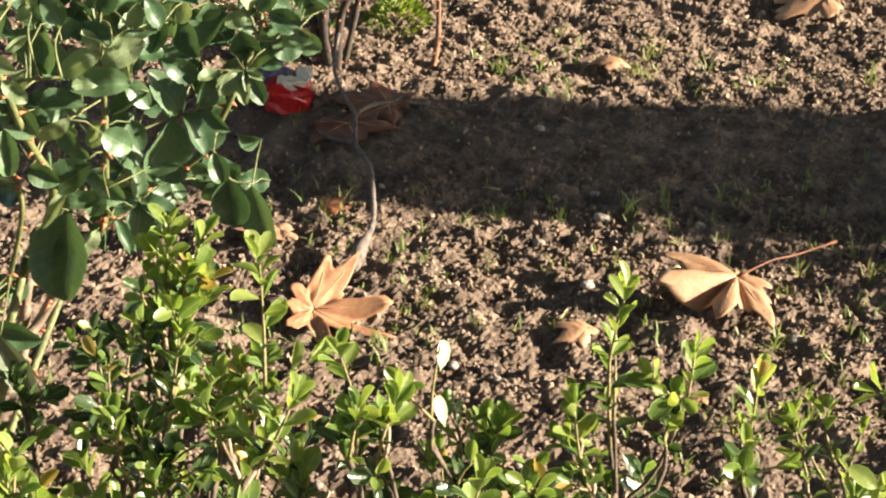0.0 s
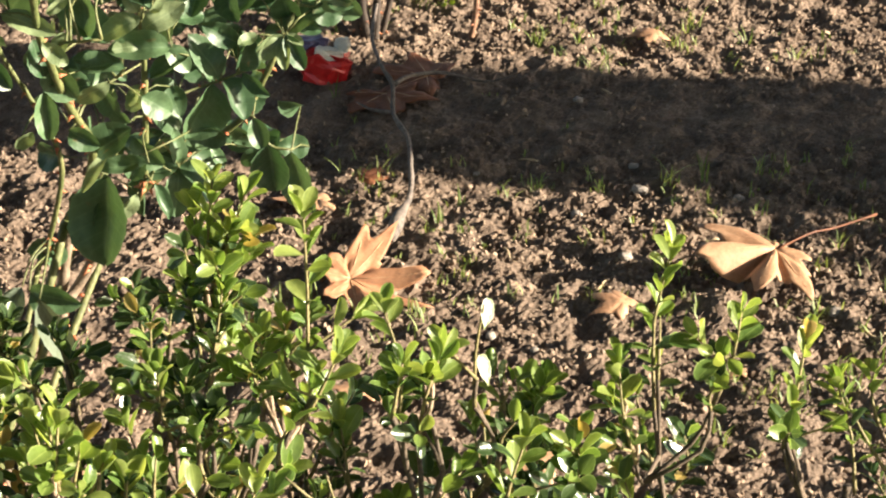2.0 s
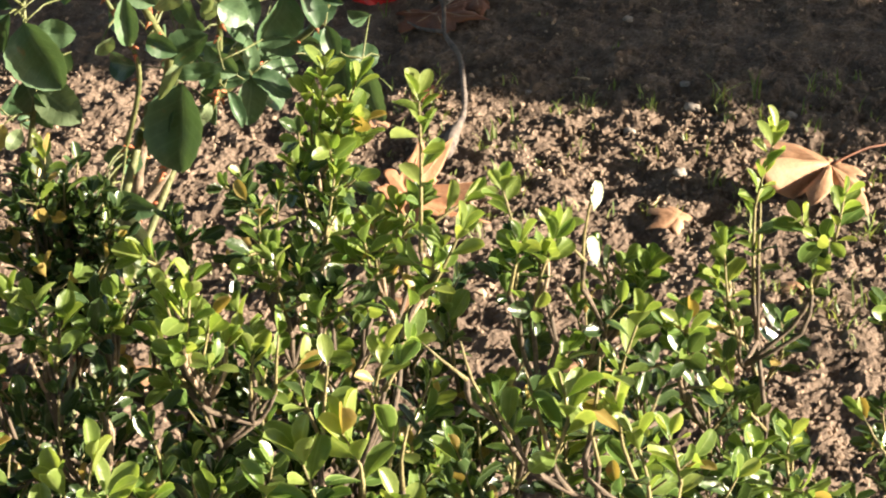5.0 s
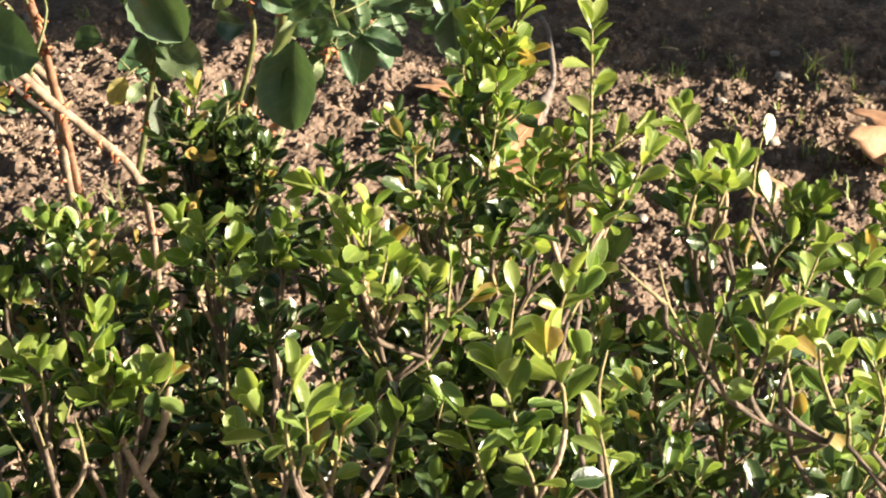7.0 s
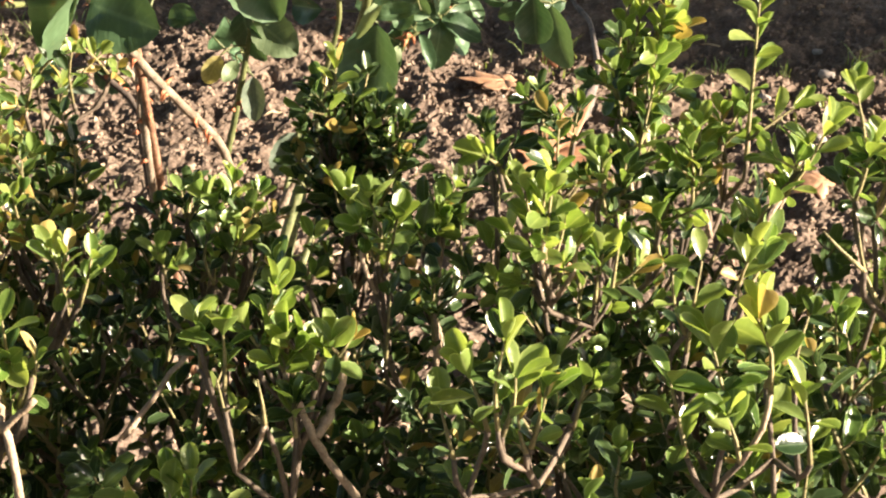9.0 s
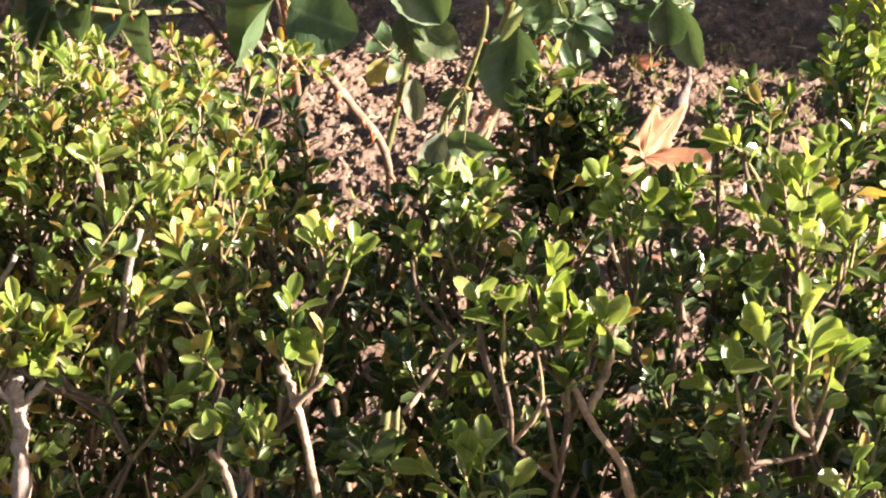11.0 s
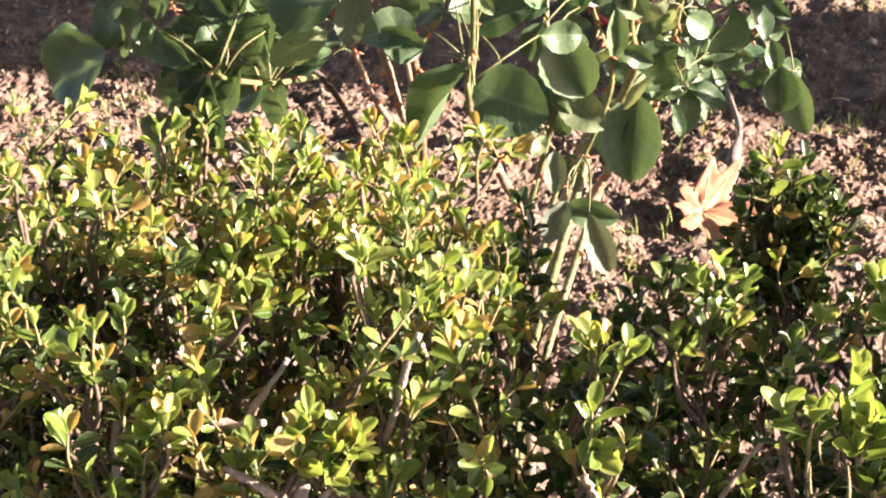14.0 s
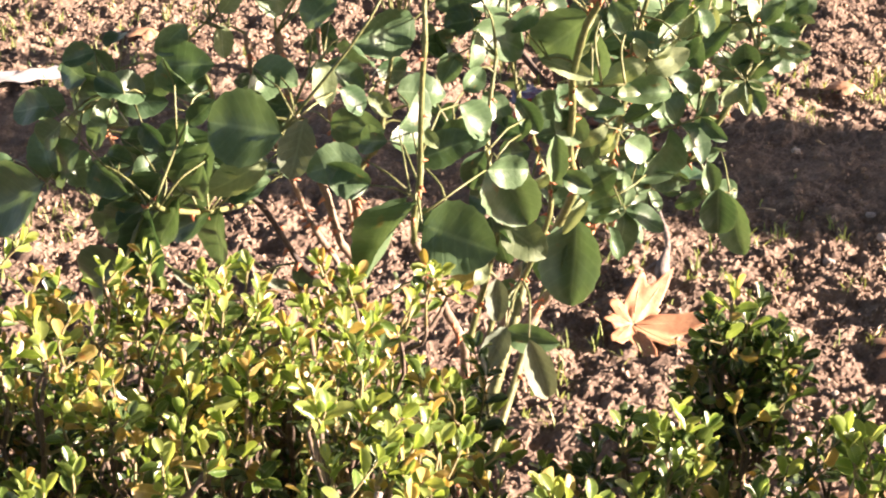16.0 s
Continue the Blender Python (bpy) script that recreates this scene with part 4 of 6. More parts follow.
ROSE_LEAVES["crown_top"] = [
    ("n", 0.40, (-0.789, 1.050, 0.787), (-0.814, 1.035, 0.815)),
    ("d", 0.40, (-0.753, 1.050, 0.801), (-0.728, 1.030, 0.825)),
    ("n", 0.36, (-0.700, 1.050, 0.796), (-0.673, 1.052, 0.818)),
    ("n", 0.36, (-0.637, 1.050, 0.791), (-0.660, 1.049, 0.815)),
    ("d", 0.36, (-0.602, 1.050, 0.800), (-0.578, 1.037, 0.823)),
    ("n", 0.30, (-0.566, 1.050, 0.809), (-0.542, 1.039, 0.831)),
    ("p", 0.30, (-0.842, 1.050, 0.782), (-0.824, 1.050, 0.805)),
    ("d", 0.40, (-0.890, 1.020, 0.751), (-0.849, 0.994, 0.761)),
    ("n", 0.36, (-0.867, 1.020, 0.784), (-0.889, 1.012, 0.764)),
    ("p", 0.30, (-0.726, 1.050, 0.715), (-0.708, 1.042, 0.699)),
    ("n", 0.32, (-0.644, 1.050, 0.734), (-0.636, 1.051, 0.762)),
]
ROSE_LEAVES["crown_right"] = [
    ("n", 0.30, (-0.346, 1.290, 0.674), (-0.317, 1.295, 0.684)),
    ("p", 0.30, (-0.372, 1.290, 0.658), (-0.346, 1.292, 0.641)),
    ("n", 0.36, (-0.508, 1.220, 0.717), (-0.527, 1.221, 0.690)),
    ("p", 0.32, (-0.493, 1.220, 0.722), (-0.481, 1.221, 0.695)),
    ("n", 0.34, (-0.464, 1.220, 0.669), (-0.494, 1.220, 0.647)),
    ("d", 0.34, (-0.501, 1.220, 0.674), (-0.523, 1.234, 0.658)),
    ("n", 0.30, (-0.477, 1.220, 0.701), (-0.455, 1.212, 0.725)),
    ("d", 0.30, (-0.436, 1.220, 0.695), (-0.453, 1.226, 0.671)),
    ("p", 0.30, (-0.421, 1.220, 0.701), (-0.415, 1.212, 0.730)),
    ("n", 0.30, (-0.585, 1.100, 0.769), (-0.609, 1.091, 0.753)),
]
ROSE_LEAVES["far_left_dark"] = [
    ("d", 0.38, (-0.948, 0.970, 0.706), (-0.976, 0.986, 0.671)),
    ("d", 0.40, (-0.938, 0.970, 0.692), (-0.915, 0.958, 0.669)),
    ("d", 0.36, (-0.912, 0.970, 0.658), (-0.936, 0.985, 0.623)),
    ("d", 0.40, (-0.885, 0.970, 0.682), (-0.909, 0.982, 0.643)),
    ("d", 0.38, (-0.873, 0.970, 0.663), (-0.892, 0.977, 0.621)),
    ("d", 0.36, (-0.959, 0.970, 0.724), (-0.983, 0.980, 0.702)),
    ("d", 0.40, (-0.926, 0.970, 0.724), (-0.944, 0.976, 0.703)),
    ("d", 0.36, (-0.900, 0.970, 0.724), (-0.884, 0.963, 0.704)),
    ("d", 0.40, (-0.866, 0.970, 0.724), (-0.884, 0.976, 0.698)),
    ("d", 0.36, (-0.854, 0.970, 0.691), (-0.869, 0.978, 0.654)),
    ("d", 0.40, (-0.912, 0.970, 0.747), (-0.933, 0.982, 0.756)),
]
# top_0 to top_5: added above the view to shade the left branches
ROSE_LEAVES["top_0"] = [
    ("n", 0.35, (-0.367, 1.136, 0.801), (-0.330, 1.130, 0.800)),
    ("n", 0.39, (-0.586, 0.975, 0.837), (-0.627, 1.001, 0.822)),
    ("n", 0.39, (-0.684, 0.838, 0.917), (-0.645, 0.854, 0.892)),
    ("n", 0.34, (-0.389, 0.716, 0.927), (-0.402, 0.729, 0.925)),
    ("n", 0.35, (-0.568, 0.944, 0.924), (-0.592, 0.946, 0.906)),
    ("d", 0.40, (-0.553, 0.958, 0.873), (-0.564, 0.957, 0.880)),
    ("d", 0.42, (-0.488, 1.080, 0.822), (-0.495, 1.064, 0.808)),
    ("d", 0.38, (-0.611, 0.789, 0.959), (-0.662, 0.795, 0.935)),
    ("d", 0.38, (-0.425, 0.875, 0.956), (-0.394, 0.853, 0.974)),
    ("s", 0.35, (-0.539, 0.783, 0.954), (-0.507, 0.774, 0.954)),
    ("d", 0.40, (-0.443, 0.990, 0.906), (-0.480, 1.004, 0.912)),
    ("s", 0.39, (-0.429, 0.910, 0.948), (-0.447, 0.895, 0.912)),
]
ROSE_LEAVES["top_1"] = [
    ("n", 0.37, (-0.376, 1.184, 0.890), (-0.414, 1.218, 0.845)),
    ("n", 0.39, (-0.369, 0.947, 0.854), (-0.377, 0.928, 0.865)),
    ("s", 0.41, (-0.641, 1.190, 0.859), (-0.664, 1.199, 0.878)),
    ("s", 0.41, (-0.479, 0.754, 0.912), (-0.468, 0.774, 0.920)),
    ("n", 0.36, (-0.420, 0.938, 0.911), (-0.433, 0.896, 0.896)),
    ("n", 0.38, (-0.739, 1.089, 0.883), (-0.759, 1.071, 0.858)),
    ("s", 0.42, (-0.714, 0.815, 0.949), (-0.703, 0.786, 0.906)),
    ("d", 0.38, (-0.394, 0.977, 0.894), (-0.397, 1.003, 0.865)),
    ("s", 0.34, (-0.649, 1.138, 0.855), (-0.673, 1.170, 0.811)),
    ("n", 0.40, (-0.494, 1.102, 0.841), (-0.472, 1.083, 0.835)),
    ("d", 0.36, (-0.384, 1.044, 0.909), (-0.455, 1.052, 0.871)),
    ("n", 0.39, (-0.632, 1.066, 0.921), (-0.621, 1.079, 0.920)),
]
ROSE_LEAVES["top_2"] = [
    ("n", 0.38, (-0.713, 1.149, 0.858), (-0.704, 1.147, 0.828)),
    ("n", 0.35, (-0.443, 0.724, 0.953), (-0.483, 0.733, 0.965)),
    ("d", 0.38, (-0.534, 1.161, 0.888), (-0.521, 1.150, 0.844)),
    ("n", 0.40, (-0.708, 0.914, 0.882), (-0.708, 0.921, 0.882)),
    ("s", 0.39, (-0.700, 1.103, 0.877), (-0.711, 1.118, 0.841)),
    ("s", 0.35, (-0.691, 0.879, 0.961), (-0.651, 0.870, 0.931)),
    ("s", 0.35, (-0.638, 1.003, 0.897), (-0.607, 1.030, 0.880)),
    ("n", 0.38, (-0.620, 1.157, 0.849), (-0.649, 1.166, 0.854)),
    ("d", 0.38, (-0.676, 0.749, 0.921), (-0.659, 0.742, 0.928)),
    ("n", 0.38, (-0.545, 0.951, 0.873), (-0.557, 0.930, 0.879)),
    ("d", 0.41, (-0.623, 1.165, 0.797), (-0.626, 1.157, 0.801)),
    ("s", 0.37, (-0.676, 1.016, 0.935), (-0.675, 1.024, 0.926)),
]
ROSE_LEAVES["top_3"] = [
    ("n", 0.36, (-0.389, 1.178, 0.895), (-0.375, 1.176, 0.857)),
    ("s", 0.37, (-0.617, 0.786, 0.969), (-0.566, 0.784, 0.940)),
    ("n", 0.38, (-0.695, 0.999, 0.825), (-0.710, 0.977, 0.842)),
    ("s", 0.37, (-0.656, 1.193, 0.796), (-0.659, 1.182, 0.814)),
    ("n", 0.36, (-0.731, 0.780, 0.936), (-0.791, 0.780, 0.952)),
    ("d", 0.40, (-0.505, 0.707, 0.947), (-0.491, 0.713, 0.945)),
    ("d", 0.41, (-0.599, 0.965, 0.920), (-0.531, 0.946, 0.939)),
    ("n", 0.41, (-0.515, 1.041, 0.901), (-0.496, 1.046, 0.896)),
    ("d", 0.36, (-0.685, 1.184, 0.794), (-0.694, 1.218, 0.797)),
    ("n", 0.35, (-0.521, 0.968, 0.915), (-0.534, 0.938, 0.908)),
    ("s", 0.41, (-0.578, 1.011, 0.902), (-0.571, 1.021, 0.889)),
    ("d", 0.41, (-0.470, 0.743, 0.948), (-0.476, 0.734, 0.909)),
]
ROSE_LEAVES["top_4"] = [
    ("d", 0.35, (-0.519, 0.725, 0.992), (-0.551, 0.744, 0.994)),
    ("s", 0.35, (-0.414, 1.141, 0.807), (-0.421, 1.159, 0.827)),
    ("n", 0.35, (-0.544, 1.159, 0.827), (-0.589, 1.126, 0.803)),
    ("d", 0.36, (-0.720, 1.169, 0.850), (-0.782, 1.185, 0.843)),
    ("n", 0.39, (-0.663, 1.047, 0.924), (-0.580, 1.089, 0.888)),
    ("n", 0.40, (-0.627, 1.143, 0.896), (-0.639, 1.119, 0.887)),
    ("d", 0.39, (-0.612, 0.996, 0.899), (-0.673, 0.999, 0.914)),
    ("n", 0.38, (-0.521, 1.026, 0.871), (-0.554, 1.028, 0.850)),
    ("d", 0.36, (-0.736, 1.028, 0.883), (-0.738, 1.005, 0.866)),
    ("d", 0.38, (-0.704, 0.979, 0.874), (-0.687, 0.946, 0.877)),
    ("s", 0.41, (-0.402, 1.149, 0.851), (-0.405, 1.157, 0.856)),
    ("s", 0.41, (-0.476, 1.130, 0.911), (-0.472, 1.090, 0.926)),
]
ROSE_LEAVES["top_5"] = [
    ("n", 0.34, (-0.679, 1.017, 0.918), (-0.729, 1.032, 0.914)),
    ("d", 0.39, (-0.718, 1.001, 0.932), (-0.771, 1.006, 0.916)),
    ("n", 0.36, (-0.514, 0.747, 0.924), (-0.536, 0.757, 0.935)),
    ("n", 0.39, (-0.703, 1.131, 0.812), (-0.716, 1.111, 0.824)),
    ("d", 0.36, (-0.524, 0.995, 0.916), (-0.459, 1.008, 0.890)),
    ("d", 0.42, (-0.560, 0.860, 0.895), (-0.512, 0.887, 0.874)),
    ("s", 0.37, (-0.383, 0.895, 0.960), (-0.367, 0.895, 0.964)),
    ("n", 0.39, (-0.681, 1.156, 0.864), (-0.659, 1.169, 0.832)),
    ("d", 0.35, (-0.647, 0.950, 0.883), (-0.712, 0.949, 0.888)),
    ("s", 0.38, (-0.612, 0.874, 0.957), (-0.592, 0.875, 0.914)),
    ("n", 0.39, (-0.472, 1.066, 0.856), (-0.443, 1.046, 0.856)),
    ("n", 0.36, (-0.516, 1.100, 0.902), (-0.535, 1.075, 0.894)),
]
ROSE_CANES = []
ROSE_CANES.append(([(-0.645, 1.100, -0.020), (-0.646, 1.100, 0.200), (-0.628, 1.170, 0.341), (-0.595, 1.250, 0.346), (-0.583, 1.250, 0.414), (-0.573, 1.250, 0.460)], 0.0060, 0.0052, CANE_OLD))
ROSE_CANES.append(([(-0.625, 1.080, -0.020), (-0.628, 1.082, 0.200), (-0.621, 1.160, 0.354), (-0.571, 1.225, 0.402), (-0.544, 1.220, 0.449)], 0.0055, 0.0050, CANE_OLD))
ROSE_CANES.append(([(-0.655, 1.080, -0.020), (-0.655, 1.082, 0.200), (-0.579, 1.190, 0.454), (-0.573, 1.220, 0.474), (-0.549, 1.200, 0.518), (-0.537, 1.180, 0.563), (-0.536, 1.170, 0.581), (-0.545, 1.150, 0.613), (-0.549, 1.130, 0.638), (-0.553, 1.100, 0.680), (-0.557, 1.080, 0.717), (-0.553, 1.050, 0.771), (-0.544, 1.030, 0.814), (-0.549, 1.040, 0.924)], 0.0048, 0.0026, CANE))
ROSE_CANES.append(([(-0.635, 1.120, -0.020), (-0.637, 1.118, 0.200), (-0.574, 1.280, 0.431), (-0.518, 1.300, 0.462), (-0.470, 1.300, 0.502), (-0.417, 1.290, 0.543), (-0.387, 1.270, 0.600), (-0.370, 1.270, 0.638), (-0.357, 1.280, 0.662), (-0.353, 1.290, 0.680), (-0.352, 1.310, 0.715)], 0.0045, 0.0018, CANE))
ROSE_CANES.append(([(-0.635, 1.100, -0.020), (-0.637, 1.100, 0.200), (-0.541, 1.270, 0.435), (-0.509, 1.260, 0.481), (-0.501, 1.250, 0.515), (-0.492, 1.220, 0.612), (-0.489, 1.200, 0.671), (-0.489, 1.190, 0.700), (-0.480, 1.180, 0.752)], 0.0042, 0.0020, CANE))
ROSE_CANES.append(([(-0.690, 1.150, -0.020), (-0.722, 1.130, 0.408), (-0.727, 1.120, 0.483), (-0.731, 1.100, 0.563), (-0.737, 1.090, 0.617), (-0.747, 1.080, 0.662), (-0.749, 1.080, 0.672)], 0.0038, 0.0036, CANE_RED))
ROSE_CANES.append(([(-0.736, 1.090, 0.622), (-0.725, 1.090, 0.640), (-0.715, 1.080, 0.659), (-0.711, 1.080, 0.696), (-0.704, 1.080, 0.745)], 0.0026, 0.0018, CANE))
ROSE_CANES.append(([(-0.694, 1.155, -0.020), (-0.730, 1.140, 0.408), (-0.737, 1.140, 0.465), (-0.734, 1.120, 0.544), (-0.740, 1.110, 0.592), (-0.750, 1.100, 0.649), (-0.759, 1.100, 0.699), (-0.766, 1.100, 0.758)], 0.0024, 0.0020, CANE_OLD))
ROSE_CANES.append(([(-0.693, 1.146, -0.020), (-0.728, 1.122, 0.408), (-0.731, 1.130, 0.512), (-0.747, 1.110, 0.556), (-0.760, 1.100, 0.607), (-0.777, 1.090, 0.658), (-0.790, 1.080, 0.707), (-0.798, 1.070, 0.759)], 0.0038, 0.0034, CANE_OLD))
ROSE_CANES.append(([(-0.695, 1.155, -0.020), (-0.732, 1.140, 0.408), (-0.735, 1.150, 0.485), (-0.768, 1.140, 0.552), (-0.777, 1.190, 0.549), (-0.789, 1.130, 0.610), (-0.803, 1.120, 0.647), (-0.816, 1.120, 0.692), (-0.824, 1.100, 0.748)], 0.0030, 0.0022, CANE_OLD))
ROSE_CANES.append(([(-0.697, 1.160, -0.020), (-0.736, 1.150, 0.408), (-0.745, 1.170, 0.464), (-0.781, 1.180, 0.500), (-0.819, 1.180, 0.562), (-0.854, 1.160, 0.582), (-0.924, 1.120, 0.616), (-0.975, 1.020, 0.656)], 0.0036, 0.0020, CANE_SHADED))
ROSE_CANES.append(([(-0.655, 1.080, -0.020), (-0.655, 1.082, 0.200), (-0.648, 1.050, 0.406), (-0.648, 0.990, 0.509), (-0.670, 0.920, 0.585), (-0.683, 0.870, 0.632), (-0.693, 0.830, 0.672), (-0.704, 0.800, 0.704)], 0.0036, 0.0034, CANE_OLD))
ROSE_CANES.append(([(-0.704, 0.800, 0.704), (-0.706, 0.780, 0.734), (-0.704, 0.760, 0.768), (-0.705, 0.740, 0.835), (-0.704, 0.730, 0.873), (-0.699, 0.740, 0.928), (-0.648, 0.742, 1.038)], 0.0022, 0.0015, CANE))
ROSE_CANES.append(([(-0.647, 1.000, 0.504), (-0.639, 1.000, 0.538), (-0.628, 1.000, 0.590), (-0.623, 1.000, 0.622), (-0.629, 1.020, 0.656), (-0.630, 1.040, 0.692), (-0.623, 1.060, 0.742)], 0.0028, 0.0016, CANE))
ROSE_CANES.append(([(-0.821, 1.220, 0.544), (-0.854, 1.050, 0.612), (-0.885, 0.970, 0.651), (-0.894, 0.930, 0.674), (-0.910, 0.900, 0.646)], 0.0028, 0.0014, CANE))
ROSE_CANES.append(([(-0.855, 1.180, 0.573), (-0.848, 1.120, 0.646), (-0.852, 1.080, 0.707), (-0.867, 1.050, 0.761)], 0.0022, 0.0014, CANE))
ROSE_CANES.append(([(-0.924, 1.120, 0.616), (-0.936, 1.080, 0.669), (-0.939, 1.050, 0.698), (-0.923, 1.020, 0.726)], 0.0022, 0.0012, CANE_RED))
ROSE_CANES.append(([(-0.760, 1.120, 0.598), (-0.778, 1.020, 0.701), (-0.794, 0.880, 0.753), (-0.800, 0.850, 0.764)], 0.0020, 0.0012, CANE))
ROSE_CANES.append(([(-0.645, 1.060, -0.020), (-0.646, 1.064, 0.200), (-0.606, 1.200, 0.411), (-0.580, 1.170, 0.485), (-0.560, 1.150, 0.567), (-0.577, 1.140, 0.628), (-0.595, 1.120, 0.680), (-0.611, 1.100, 0.747)], 0.0034, 0.0016, CANE))
ROSE_CANES.append(([(-0.549, 1.130, 0.638), (-0.550, 1.120, 0.686), (-0.522, 1.100, 0.700), (-0.510, 1.100, 0.701)], 0.0016, 0.0010, CANE))
ROSE_CANES.append(([(-0.542, 1.150, 0.611), (-0.536, 1.160, 0.620), (-0.516, 1.170, 0.634), (-0.491, 1.190, 0.643)], 0.0016, 0.0010, CANE))
ROSE_CANES.append(([(-0.501, 1.250, 0.515), (-0.494, 1.260, 0.527), (-0.483, 1.260, 0.533), (-0.472, 1.270, 0.508)], 0.0016, 0.0010, CANE))
ROSE_CANES.append(([(-0.495, 1.230, 0.586), (-0.460, 1.250, 0.590), (-0.435, 1.260, 0.595), (-0.412, 1.260, 0.604)], 0.0016, 0.0010, CANE))
ROSE_CANES.append(([(-0.417, 1.290, 0.543), (-0.402, 1.280, 0.552), (-0.388, 1.280, 0.524), (-0.368, 1.280, 0.518)], 0.0016, 0.0010, CANE))
ROSE_CANES.append(([(-0.489, 1.200, 0.671), (-0.462, 1.200, 0.694), (-0.440, 1.200, 0.703)], 0.0016, 0.0010, CANE))
ROSE_CANES.append(([(-0.357, 1.280, 0.662), (-0.343, 1.280, 0.660), (-0.331, 1.280, 0.663)], 0.0016, 0.0010, CANE))
ROSE_CANES.append(([(-0.357, 1.280, 0.662), (-0.364, 1.280, 0.687), (-0.381, 1.280, 0.691), (-0.396, 1.280, 0.693)], 0.0016, 0.0010, CANE))
rose_bush((-0.645, 1.25, 0.0), ROSE_CANES, "leafy green thorny rose bush rising from bare soil", 21, ROSE_LEAVES)
rose_bush((-0.29, 2.88, 0.0), [
    ([(-0.29, 2.88, -0.02), (-0.302, 2.87, 0.1), (-0.28, 2.87, 0.3), (-0.27, 2.86, 0.7)], 0.011, 0.007, CANE_SHADED),
    ([(-0.30, 2.88, -0.02), (-0.318, 2.88, 0.06), (-0.322, 2.9, 0.18), (-0.35, 2.9, 0.35), (-0.36, 2.9, 0.7)], 0.009, 0.006, CANE_SHADED),
    ([(-0.28, 2.88, -0.02), (-0.272, 2.87, 0.09), (-0.24, 2.87, 0.2), (-0.2, 2.86, 0.6)], 0.008, 0.005, CANE_SHADED),
    ([(-0.31, 2.88, -0.02), (-0.42, 2.92, 0.12), (-0.52, 2.95, 0.3)], 0.007, 0.004, CANE_SHADED),
    ([(-0.27, 2.89, -0.02), (-0.225, 2.9, 0.2), (-0.19, 2.92, 0.5)], 0.006, 0.004, CANE_SHADED),
    ([(-0.11, 2.88, -0.01), (-0.1, 2.89, 0.06), (-0.1, 2.92, 0.22)], 0.006, 0.004, CANE_RED),
], "bare brown rose canes standing in the soil", 33)


def weed_clump(place, r, h, n, seed):
    rng = random.Random(seed)
    leaf = box_leaf(0.3, 0.2, 1.0)
    pl = []
    for _ in range(n):
        a, q = rng.uniform(0, 6.28), rng.random() ** 0.5
        p = Vector((math.cos(a) * r * q, math.sin(a) * r * q, h * (1 - q * q) * rng.uniform(0.3, 1)))
        pl.append((axes(p, Vector((math.cos(a) * q, math.sin(a) * q, rng.uniform(0.1, 1))), Vector((rng.gauss(0, .4), rng.gauss(0, .4), 1)), rng.uniform(0.008, 0.016)), 0, 0))
    t = thing("weed_clump", "low mossy yellow-green weed clump on the soil", "weed", (place[0], place[1], soil_height(*place)))
    joined("foliage", [leaf], [MOSS], pl, t, "")


weed_clump((-0.165, 3.08), 0.055, 0.06, 420, 1)
weed_clump((-0.02, 3.3), 0.05, 0.03, 200, 2)


# ---- box hedge ----
BOX_SHAPES = [box_leaf(c, b, w) for c, b, w in ((0.6, 0.06, 0.76), (0.4, 0.22, 0.88), (0.8, -0.06, 0.68), (0.25, 0.34, 0.8))] + [box_leaf(c, b, w, True) for c, b, w in ((0.6, 0.1, 0.76), (0.3, 0.3, 0.8))] + [box_leaf(0.06, 0.0, 0.7)]
BOX_MESH = {(a, i): s.mesh("leaf", BOX[a, "object"]) for a in ("young", "mature", "old", "yellow") for i, s in enumerate(BOX_SHAPES)}
TURNED = Vector((0.62, -0.6, 0.5))
AGES = ("young", "mature", "old", "yellow")


def sprig(base, tip, rng, gold=0.03, young=0.5, bare=0.15, size=0.0165):
    """A leafy box shoot from base to tip: its line and its leaves, in opposite pairs that turn by a right angle."""
    base, tip = Vector(base), Vector(tip)
    ln = (tip - base).length
    bow = Vector((rng.gauss(0, 0.05), rng.gauss(0, 0.05), 0)) * ln
    line = curve_pts([base, (base + tip) / 2 + bow, tip], 8)
    d0 = (tip - base).normalized()
    u = d0.cross(Vector((0.3, 0.8, 0.1))).normalized()
    w = d0.cross(u)
    turn, leaves = rng.uniform(0, 3.14), []
    pairs = max(2, int(ln * (1 - bare) / 0.0074))
    for k in range(pairs + 1):
        q = bare + (1 - bare) * (1 - (1 - k / pairs) ** 1.35)
        i = min(int(q * 8), 7)
        p = line[i].lerp(line[i + 1], q * 8 - i)
        turn += math.pi / 2 + rng.uniform(-0.35, 0.35)
        top = k / pairs
        for sg in (0, math.pi):
            if rng.random() < 0.16 and top < 0.8:
                continue
            out = u * math.cos(turn + sg) + w * math.sin(turn + sg)
            rise = 0.55 + 0.65 * top + (0.9 if k >= pairs - 1 else 0) + rng.gauss(0, 0.28)
            y = (out + d0 * rise).normalized()
            z = d0 - out * 0.4 + TURNED * rng.uniform(-0.3, 0.7) + Vector((rng.gauss(0, 0.3), rng.gauss(0, 0.3), rng.gauss(0, 0.2)))
            s = size * 1.08 * rng.uniform(0.72, 1.2) * (0.8 + 0.35 * math.sin(math.pi * min(1, top * 0.8 + 0.1)))
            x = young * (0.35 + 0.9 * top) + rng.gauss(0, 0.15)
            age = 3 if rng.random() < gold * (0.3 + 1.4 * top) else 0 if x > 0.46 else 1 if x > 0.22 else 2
            leaves.append((axes(p + out * 0.0008, y, z, s), age, rng.randrange(4)))
    return line, leaves


